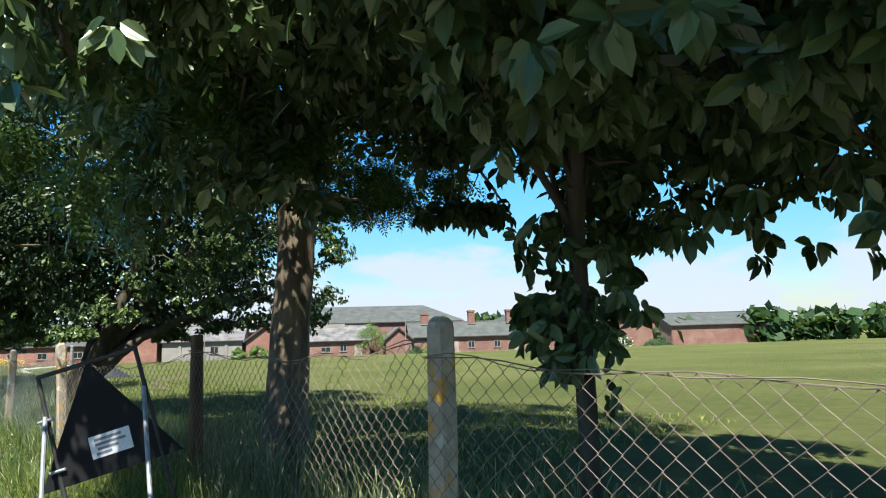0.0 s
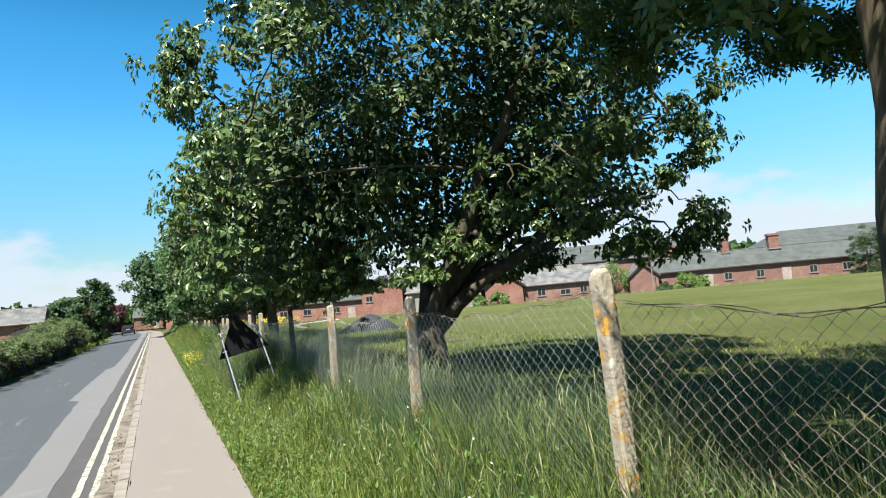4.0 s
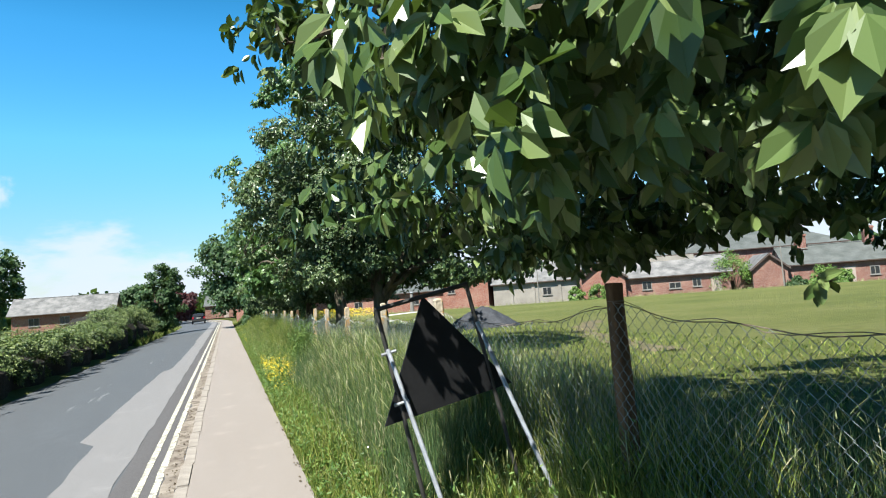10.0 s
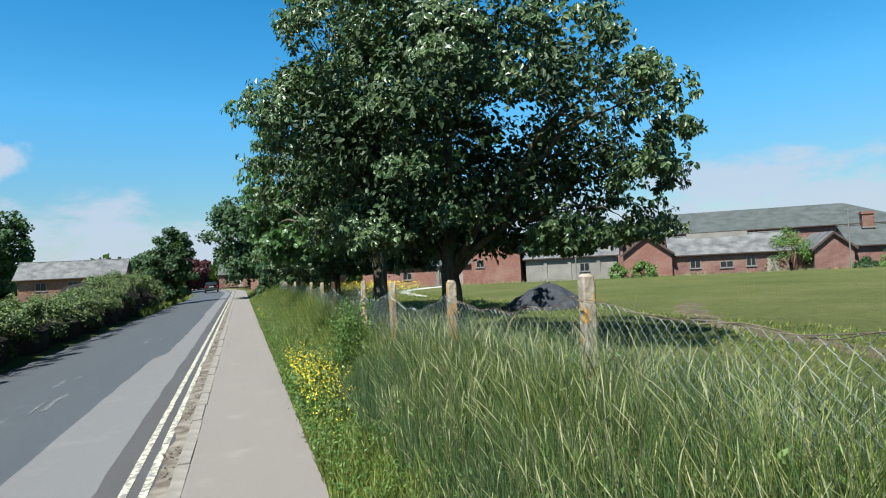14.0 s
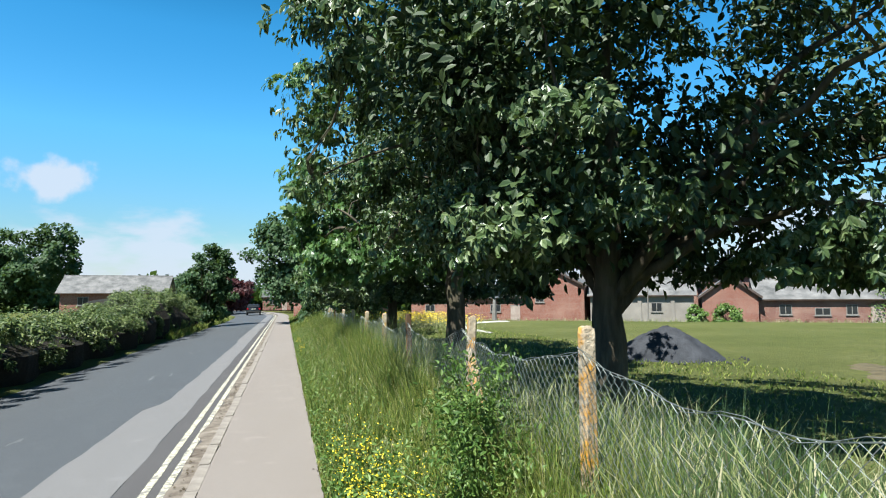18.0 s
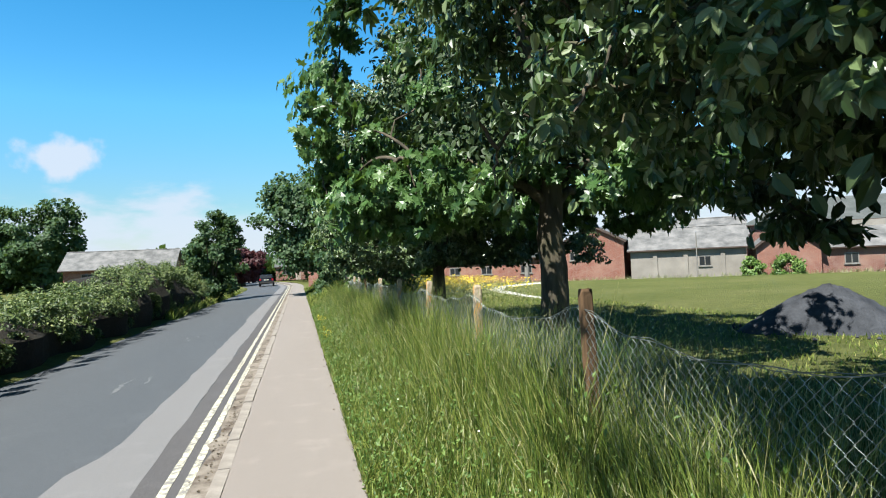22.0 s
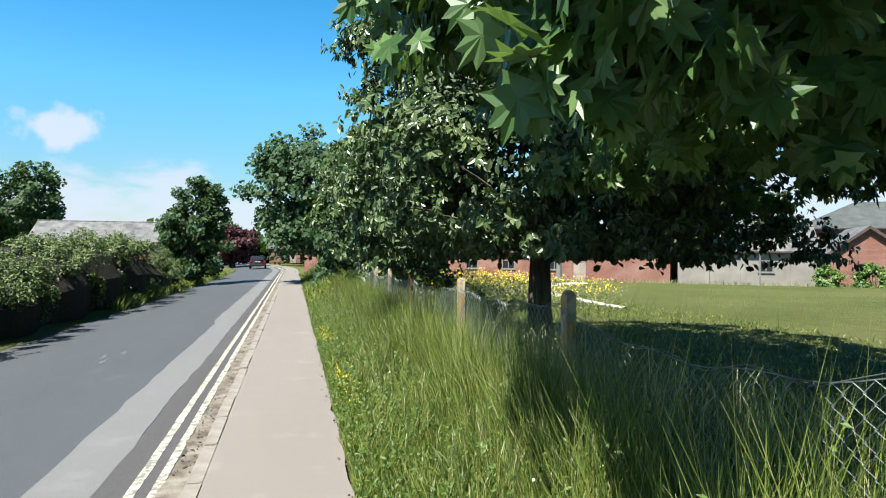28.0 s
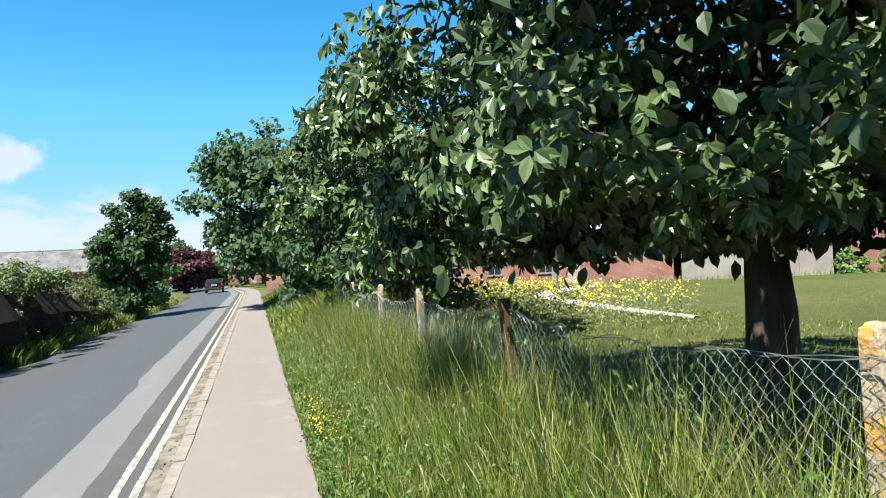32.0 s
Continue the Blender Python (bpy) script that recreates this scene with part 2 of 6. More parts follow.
M_bark = bark_mat("grey-brown bark", (0.055, 0.042, 0.030), (0.21, 0.155, 0.105))
M_bark2 = bark_mat("dark bark", (0.035, 0.030, 0.022), (0.11, 0.09, 0.065))
M_blade = grass_mat("tall grass", [(0.0, (0.025, 0.059, 0.009)), (0.35, (0.086, 0.136, 0.020)), (0.7, (0.205, 0.252, 0.046)), (0.9, (0.310, 0.318, 0.090)), (1.0, (0.385, 0.340, 0.150))])
M_blade_in = grass_mat("blue-green grass", [(0.0, (0.022, 0.052, 0.018)), (0.5, (0.074, 0.129, 0.045)), (0.9, (0.140, 0.200, 0.081)), (1.0, (0.222, 0.214, 0.111))], tint=(0.081, 0.126, 0.048))
M_stalk = grass_mat("seeding stalk", [(0.0, (0.13, 0.17, 0.06)), (0.6, (0.25, 0.27, 0.12)), (1.0, (0.37, 0.34, 0.21))], tint=(0.18, 0.18, 0.09))
M_weed = leaf_mat("weed leaf", (0.030, 0.069, 0.011), (0.079, 0.145, 0.026), (0.176, 0.246, 0.066), gloss=0.5)
M_petal = Mat("yellow petal", 0.6).colour((0.75, 0.56, 0.03)).m
M_petal_white = Mat("white petal", 0.6).colour((0.75, 0.75, 0.62)).m
M_road = asphalt("worn asphalt", (0.067, 0.072, 0.081), 120.0, 0.28, (0.8, 0.8, 0.82))
M_patch = asphalt("pale trench patch", (0.151, 0.146, 0.149), 150.0, 0.16, (0.86, 0.86, 0.86))
M_edge = asphalt("dusty road edge", (0.175, 0.168, 0.164), 130.0, 0.2, (0.8, 0.8, 0.8))
M_gutter = asphalt("old dark asphalt", (0.077, 0.072, 0.074), 120.0, 0.3, (0.75, 0.72, 0.7))
M_foot = asphalt("pale footpath tarmac", (0.202, 0.176, 0.161), 190.0, 0.14, (0.88, 0.86, 0.84))
M_kerb = simple("concrete kerb", (0.193, 0.169, 0.148), (0.289, 0.258, 0.231), 6.0, 0.9, 0.4, 0.004)
M_silt = simple("gutter silt", (0.090, 0.069, 0.055), (0.262, 0.228, 0.193), 5.0, 0.95, 0.8, 0.012)
k = Mat("worn yellow line", 0.75)
wear = k.noise(16.0, 6.0, 0.7)
k.colour(k.mix(k.rng(wear, 0.44, 0.60), (0.168, 0.160, 0.151), (0.588, 0.546, 0.403)))
M_yellow = k.m
k = Mat("faded white mark", 0.8)
k.colour(k.mix(k.rng(k.noise(10.0, 6.0, 0.7), 0.48, 0.62), (0.088, 0.093, 0.10), (0.15, 0.15, 0.155)))
M_white = k.m
k = Mat("concrete post with lichen", 0.92, 0.2)
con = k.ramp(k.noise(9.0, 6.0, 0.65), [(0.3, (0.204, 0.170, 0.128)), (0.7, (0.425, 0.365, 0.281))])
lich = k.noise(6.5, 5.0, 0.6)
con = k.mix(k.rng(lich, 0.53, 0.62), con, (0.442, 0.230, 0.038))
pale = k.noise(15.0, 3.0)
con = k.mix(k.rng(pale, 0.62, 0.70, 0, 0.6), con, (0.493, 0.468, 0.399))
k.colour(con).bump(k.noise(38.0, 4.0), 0.8, 0.01)
M_post = k.m
k = Mat("concrete thick with orange lichen", 0.94, 0.2)
con = k.ramp(k.noise(9.0, 6.0, 0.65), [(0.3, (0.20, 0.16, 0.11)), (0.7, (0.46, 0.38, 0.28))])
con = k.mix(k.rng(k.noise(5.0, 6.0, 0.65), 0.47, 0.60), con, (0.50, 0.24, 0.035))
con = k.mix(k.rng(k.noise(22.0, 4.0), 0.60, 0.68, 0, 0.7), con, (0.10, 0.07, 0.045))
k.colour(con).bump(k.noise(38.0, 4.0), 0.9, 0.012)
M_lichen = k.m
# dark brown that stands for tree shadow on some of the fence posts
k = Mat("post darkened for shadow", 0.92, 0.15)
tn = k.noise(9.0, 5.0, 0.6, (1, 1, 0.12))
k.colour(k.ramp(tn, [(0.3, (0.055, 0.036, 0.022)), (0.7, (0.20, 0.115, 0.060))])).bump(tn, 0.9, 0.012)
M_post_shadowed = k.m
k = Mat("galvanised wire", 0.5, 0.5)
k.b.inputs["Metallic"].default_value = 0.55
k.colour(k.ramp(k.noise(7.0, 3.0), [(0.35, (0.10, 0.115, 0.11)), (0.7, (0.24, 0.26, 0.245))]))
M_wire = k.m
k = Mat("rusted wire", 0.85, 0.3)
k.colour(k.ramp(k.noise(9.0, 3.0), [(0.3, (0.075, 0.055, 0.04)), (0.7, (0.20, 0.16, 0.13))]))
M_rust = k.m
M_black = simple("matt black sign back", (0.006, 0.006, 0.007), (0.011, 0.011, 0.012), 5.0, 0.75, 0.1, 0.002, 60.0, 0.2)
k = Mat("galvanised tube", 0.5, 0.4)
k.b.inputs["Metallic"].default_value = 0.3
k.colour(k.ramp(k.noise(14.0, 3.0), [(0.3, (0.16, 0.165, 0.18)), (0.7, (0.30, 0.31, 0.34))]))
M_tube = k.m
M_dark_tube = simple("dark painted tube", (0.02, 0.02, 0.02), (0.05, 0.045, 0.04), 9.0, 0.6, 0.2, 0.002)
M_label = simple("white paper label", (0.62, 0.62, 0.62), (0.74, 0.74, 0.75), 6.0, 0.7, 0.1, 0.001)
M_ink = Mat("grey print", 0.7).colour((0.16, 0.16, 0.18)).m
M_heap = simple("dark tarmac spoil", (0.022, 0.024, 0.030), (0.055, 0.058, 0.068), 3.0, 0.85, 0.9, 0.03, 22.0)
M_brick = brick_mat("red brick", (0.172, 0.072, 0.055), (0.124, 0.051, 0.041))
M_brick2 = brick_mat("orange-red brick", (0.213, 0.079, 0.055), (0.159, 0.059, 0.043))
M_render = simple("pale grey render", (0.207, 0.186, 0.165), (0.289, 0.262, 0.234), 0.8, 0.9, 0.2, 0.01, 20.0)
M_slate = slate_mat("patchy grey slate", (0.082, 0.082, 0.084), (0.200, 0.193, 0.193))
M_slate2 = slate_mat("green-grey slate", (0.059, 0.066, 0.063), (0.100, 0.107, 0.105))
M_board = simple("dark bargeboard", (0.05, 0.035, 0.03), (0.10, 0.07, 0.06), 3.0, 0.7, 0.2, 0.005)
M_pane = Mat("dark window glass", 0.12, 0.5).colour((0.02, 0.022, 0.025)).m
M_frame = simple("pale frame paint", (0.171, 0.156, 0.141), (0.232, 0.217, 0.202), 3.0, 0.6, 0.1, 0.002)
M_door = simple("worn door paint", (0.26, 0.19, 0.16), (0.40, 0.34, 0.30), 2.0, 0.7, 0.2, 0.004)
M_gravel = simple("white gravel", (0.358, 0.344, 0.317), (0.551, 0.538, 0.510), 5.0, 0.95, 0.8, 0.03, 40.0)
M_body = Mat("dark car paint", 0.25, 0.5).colour((0.016, 0.018, 0.024)).m
M_body2 = Mat("silver car paint", 0.3, 0.5).colour((0.35, 0.36, 0.38)).m
M_tyre = Mat("tyre rubber", 0.85).colour((0.015, 0.015, 0.015)).m
M_red = Mat("tail lamp red", 0.3).colour((0.30, 0.01, 0.015)).m
# twig brown taken almost to black, to paint in the hedge's inner shade
M_twig_shade = simple("hedge twigs darkened for shade", (0.012, 0.010, 0.007), (0.032, 0.026, 0.018), 14.0, 0.95, 0.9, 0.03)
M_drysoil = simple("dry field soil", (0.069, 0.059, 0.031), (0.151, 0.120, 0.069), 2.5, 0.95, 0.9, 0.03)
M_soil = simple("leaf litter", (0.06, 0.045, 0.03), (0.13, 0.10, 0.065), 6.0, 0.95, 0.8, 0.02)
k = Mat("meadow", 0.95, 0.1)
lawn = k.ramp(k.noise(0.16, 5.0, 0.6), [(0.3, (0.084, 0.102, 0.029)), (0.55, (0.124, 0.133, 0.045)), (0.75, (0.164, 0.160, 0.069))])
fine = k.noise(3.0, 6.0, 0.7)
lawn = k.mix(0.55, lawn, k.ramp(fine, [(0.32, (0.42, 0.45, 0.36)), (0.62, (1, 1, 1))]), "MULTIPLY")
k.colour(lawn).bump(k.noise(14.0, 5.0, 0.7), 1.0, 0.10)
M_lawn = k.m

# ---- mesh helpers ----
rs = np.random.RandomState(7)


def fast_mesh(name, verts, faces, mats, smooth=False):
    """A mesh from an array of vertices and arrays of faces (each n x k)."""
    me = bpy.data.meshes.new(name)
    verts = np.asarray(verts, dtype=np.float32).reshape(-1, 3)
    faces = [np.asarray(f, dtype=np.int32) for f in (faces if isinstance(faces, list) else [faces]) if len(f)]
    me.vertices.add(len(verts))
    me.vertices.foreach_set("co", verts.ravel())
    loops = np.concatenate([f.ravel() for f in faces])
    sizes = np.concatenate([np.full(len(f), f.shape[1], dtype=np.int32) for f in faces])
    me.loops.add(len(loops))
    me.loops.foreach_set("vertex_index", loops)
    me.polygons.add(len(sizes))
    me.polygons.foreach_set("loop_start", np.concatenate([[0], np.cumsum(sizes)[:-1]]).astype(np.int32))
    me.polygons.foreach_set("use_smooth", np.full(len(sizes), bool(smooth)))
    me.update(calc_edges=True)
    for m in mats if isinstance(mats, (list, tuple)) else [mats]:
        me.materials.append(m)
    return me


def thing(name, me, label, category, group="", kind=""):
    return tagged(new(name, me), label, category, group, kind)


def empty(name, loc, label, category, group="", kind="", rz=0.0):
    e = new(name)
    e.matrix_basis = pose(*loc, 0, 0, rz)
    e.empty_display_size = 0.2
    return tagged(e, label, category, group, kind)


def part(name, me, parent, label=""):
    """A mesh as one part under a thing or part; its vertices are in the parent's space."""
    ob = new(name, me)
    ob.parent = parent
    return tagged(ob, label)


def bm_mesh(bm, mat, smooth=False):
    me = bpy.data.meshes.new("m")
    if smooth:
        for f in bm.faces:
            f.smooth = True
    bm.to_mesh(me)
    bm.free()
    me.materials.append(mat)
    return me


def box(x0, y0, z0, x1, y1, z1, mat, bevel=0.0):
    bm = bmesh.new()
    bmesh.ops.create_cube(bm, size=1.0)
    for v in bm.verts:
        v.co = ((x0 + x1) / 2 + v.co.x * (x1 - x0), (y0 + y1) / 2 + v.co.y * (y1 - y0), (z0 + z1) / 2 + v.co.z * (z1 - z0))
    if bevel:
        bmesh.ops.bevel(bm, geom=bm.edges[:], offset=bevel, segments=2, affect="EDGES")
    return bm_mesh(bm, mat)


def tube_arrays(pts, radii, sides=6):
    """Vertices and quads of a tapered tube along a polyline."""
    pts = np.asarray(pts, float)
    n = len(pts)
    tan = np.gradient(pts, axis=0)
    tan /= np.linalg.norm(tan, axis=1)[:, None] + 1e-9
    ref = np.where(np.abs(tan[:, 2:3]) > 0.9, np.array([[1.0, 0, 0]]), np.array([[0, 0, 1.0]]))
    u = np.cross(tan, ref)
    u /= np.linalg.norm(u, axis=1)[:, None] + 1e-9
    v = np.cross(tan, u)
    a = np.linspace(0, 2 * np.pi, sides, endpoint=False)
    r = np.asarray(radii, float)[:, None, None]
    ring = pts[:, None, :] + r * (np.cos(a)[None, :, None] * u[:, None, :] + np.sin(a)[None, :, None] * v[:, None, :])
    i = np.arange(n - 1)[:, None] * sides
    j = np.arange(sides)[None, :]
    j2 = (j + 1) % sides
    q = np.stack([i + j, i + j2, i + sides + j2, i + sides + j], -1).reshape(-1, 4)
    return ring.reshape(-1, 3), q


def join_arrays(items):
    vs, fs, off = [], [], 0
    for v, f in items:
        vs.append(v)
        fs.append(np.asarray(f) + off)
        off += len(v)
    return np.concatenate(vs), np.concatenate(fs)


def tube_mesh(pts, radii, mat, sides=8):
    if np.isscalar(radii):
        radii = [radii] * len(pts)
    v, q = tube_arrays(pts, radii, sides)
    n = len(v)
    cap = [np.arange(sides)[None, ::-1], np.arange(n - sides, n)[None, :]]
    return fast_mesh("m", v, [q, *cap], mat, smooth=False)


# ---- leaves ----
OVAL = (np.array([[0, 0, 0], [-0.21, 0.30, 0.06], [-0.19, 0.68, 0.05], [0, 1, -0.06], [0.19, 0.68, 0.05], [0.21, 0.30, 0.06]]), np.array([[0, 3, 2, 1], [0, 5, 4, 3]]))
SLIM = (np.array([[0, 0, 0], [-0.13, 0.4, 0.03], [0, 1, -0.08], [0.13, 0.4, 0.03]]), np.array([[0, 3, 2, 1]]))
LOBED = (np.array([[0, 0.30, 0.0], [0, 0, 0], [-0.34, -0.02, 0.02], [-0.24, 0.20, 0.03], [-0.56, 0.38, 0.0], [-0.25, 0.50, 0.03], [-0.27, 0.80, 0.0], [-0.09, 0.72, 0.03],
                   [0, 1.0, -0.07], [0.09, 0.72, 0.03], [0.27, 0.80, 0.0], [0.25, 0.50, 0.03], [0.56, 0.38, 0.0], [0.24, 0.20, 0.03], [0.34, -0.02, 0.02]]),
         np.array([[0, i, i + 1 if i < 14 else 1] for i in range(1, 15)]))
DIAMOND = (np.array([[0, 0, 0], [-0.24, 0.45, 0.05], [0, 1, -0.06], [0.24, 0.45, 0.05]]), np.array([[0, 3, 2, 1]]))
WIDE = (np.array([[0, 0, 0], [-0.25, 0.28, 0.07], [-0.24, 0.64, 0.06], [0, 1, -0.10], [0.24, 0.64, 0.06], [0.25, 0.28, 0.07]]), np.array([[0, 3, 2, 1], [0, 5, 4, 3]]))

ROUND = (np.array([[0, 0, 0], [-0.19, 0.16, 0.05], [-0.27, 0.45, 0.07], [-0.19, 0.78, 0.03], [0, 1, -0.10], [0.19, 0.78, 0.03], [0.27, 0.45, 0.07], [0.19, 0.16, 0.05]]), np.array([[0, 4, 3, 2, 1], [0, 7, 6, 5, 4]]))


def pinnate():
    """A compound leaf: paired slim leaflets along a drooping stalk, and one at the tip."""
    vs, fs = [], []
    for i in range(9):
        at, side = (0.22 + 0.18 * (i // 2), -1 if i % 2 else 1) if i < 8 else (0.86, 0)
        root = np.array([0, at, -0.16 * at * at])
        along = np.array([side * 0.86, 0.5, -0.18]) if side else np.array([0, 1.0, -0.35])
        along = along / np.linalg.norm(along)
        across = np.cross(along, [0, 0, 1.0])
        ln = 0.30 if side else 0.26
        k = len(vs)
        vs += [root, root + along * ln * 0.42 - across * 0.055, root + along * ln, root + along * ln * 0.42 + across * 0.055]
        fs.append([k, k + 3, k + 2, k + 1])
    return np.array(vs), np.array(fs)


PINNATE = pinnate()
BLOB = (np.array([[-0.5, 0, 0], [0, -0.45, 0.12], [0.5, 0, 0], [0, 0.5, -0.1]]), np.array([[0, 1, 2, 3]]))


def scatter(template, pos, ydir, up, size):
    """Copies of a leaf template at pos, pointing along ydir with its face towards up."""
    tv, tf = template
    y = ydir / (np.linalg.norm(ydir, axis=1)[:, None] + 1e-9)
    x = np.cross(y, up)
    x /= np.linalg.norm(x, axis=1)[:, None] + 1e-9
    z = np.cross(x, y)
    s = size[:, None, None]
    v = pos[:, None, :] + s * (tv[None, :, 0:1] * x[:, None, :] + tv[None, :, 1:2] * y[:, None, :] + tv[None, :, 2:3] * z[:, None, :])
    f = tf[None] + (np.arange(len(pos)) * len(tv))[:, None, None]
    return v.reshape(-1, 3), f.reshape(-1, tf.shape[1])


def leaf_cloud(rng, clumps, centre, count, sigma, size, template, droop=0.5, flat=0.7, outward=0.45):
    """Leaves round each clump point."""
    n = len(clumps) * count
    c = np.repeat(clumps, count, axis=0)
    off = rng.normal(0, 1, (n, 3))
    off *= (rng.uniform(0, 1, n) ** 0.45 / np.linalg.norm(off, axis=1))[:, None] * 1.55
    off *= np.array([sigma, sigma, sigma * flat])
    pos = c + off
    out = pos - np.asarray(centre)
    out /= np.linalg.norm(out, axis=1)[:, None] + 1e-9
    ydir = out * outward + rng.normal(0, 0.75, (n, 3)) + np.array([0, 0, -droop])
    # leaf faces turn outward and towards the light
    out[:, 2] = np.maximum(out[:, 2], -0.1)
    up = np.array([-0.42, -0.42, 0.52]) + out * 0.6 + rng.normal(0, 0.40, (n, 3))
    return scatter(template, pos, ydir, up, size * rng.uniform(0.6, 1.2, n))


def rosettes(rng, tips, axes, per, size, template, droop):
    """A whorl of leaves round each shoot tip."""
    n = len(tips) * per
    t, ax = np.repeat(tips, per, axis=0), np.repeat(axes, per, axis=0)
    side = np.cross(ax, rng.normal(0, 1, (len(tips), 3)).repeat(per, axis=0))
    side /= np.linalg.norm(side, axis=1)[:, None] + 1e-9
    other = np.cross(ax, side)
    a = np.tile(np.arange(per) * (2 * np.pi / per), len(tips)) + rng.normal(0, 0.35, n)
    rad = np.cos(a)[:, None] * side + np.sin(a)[:, None] * other
    ydir = 0.8 * rad + ax * rng.uniform(-0.2, 0.6, (n, 1)) + np.array([0, 0, -1.6 * droop]) * rng.uniform(0.3, 1.3, (n, 1))
    pos = t - ax * (rng.uniform(0, 0.9, (n, 1)) * size) + rad * 0.12 * size
    up = ax * 0.8 + np.array([-0.34, -0.34, 0.26]) + rng.normal(0, 0.32, (n, 3))
    return scatter(template, pos, ydir, up, size * rng.uniform(0.6, 1.2, n))


def bough_tips(rng, ends, centre, pad, count):
    """Shoot tips in flattened, drooping pads about the ends of the boughs, with the way each shoot points."""
    out = ends - centre
    ln = np.linalg.norm(out, axis=1)[:, None] + 1e-9
    out = out / ln
    n = len(ends) * count
    o = np.repeat(out, count, axis=0)
    p = pad * np.repeat(rng.uniform(0.65, 1.25, len(ends)), count)[:, None]
    off = rng.normal(0, 1, (n, 3))
    off *= (rng.uniform(0, 1, n) ** 0.4 / np.linalg.norm(off, axis=1))[:, None]
    along = np.sum(off * o, 1)[:, None]
    # most shoots sit on the outer, upper skin of a pad
    off = off + o * (np.abs(along) - along) * 0.75
    off[:, 2] = np.where(off[:, 2] < -0.2, off[:, 2] * 0.55, off[:, 2])
    tips = np.repeat(ends, count, axis=0) + off * p * np.array([1.0, 1.0, 0.66])
    tips[:, 2] -= 0.22 * np.hypot(off[:, 0], off[:, 1]) ** 2 * p[:, 0]
    ax = o * 0.65 + off * 0.75 + np.array([-0.05, -0.05, 0.30]) + rng.normal(0, 0.18, (n, 3))
    return tips, ax / np.linalg.norm(ax, axis=1)[:, None]


def bezier(a, b, c, n):
    t = np.linspace(0, 1, n)[:, None]
    return (1 - t) ** 2 * a + 2 * t * (1 - t) * b + t ** 2 * c


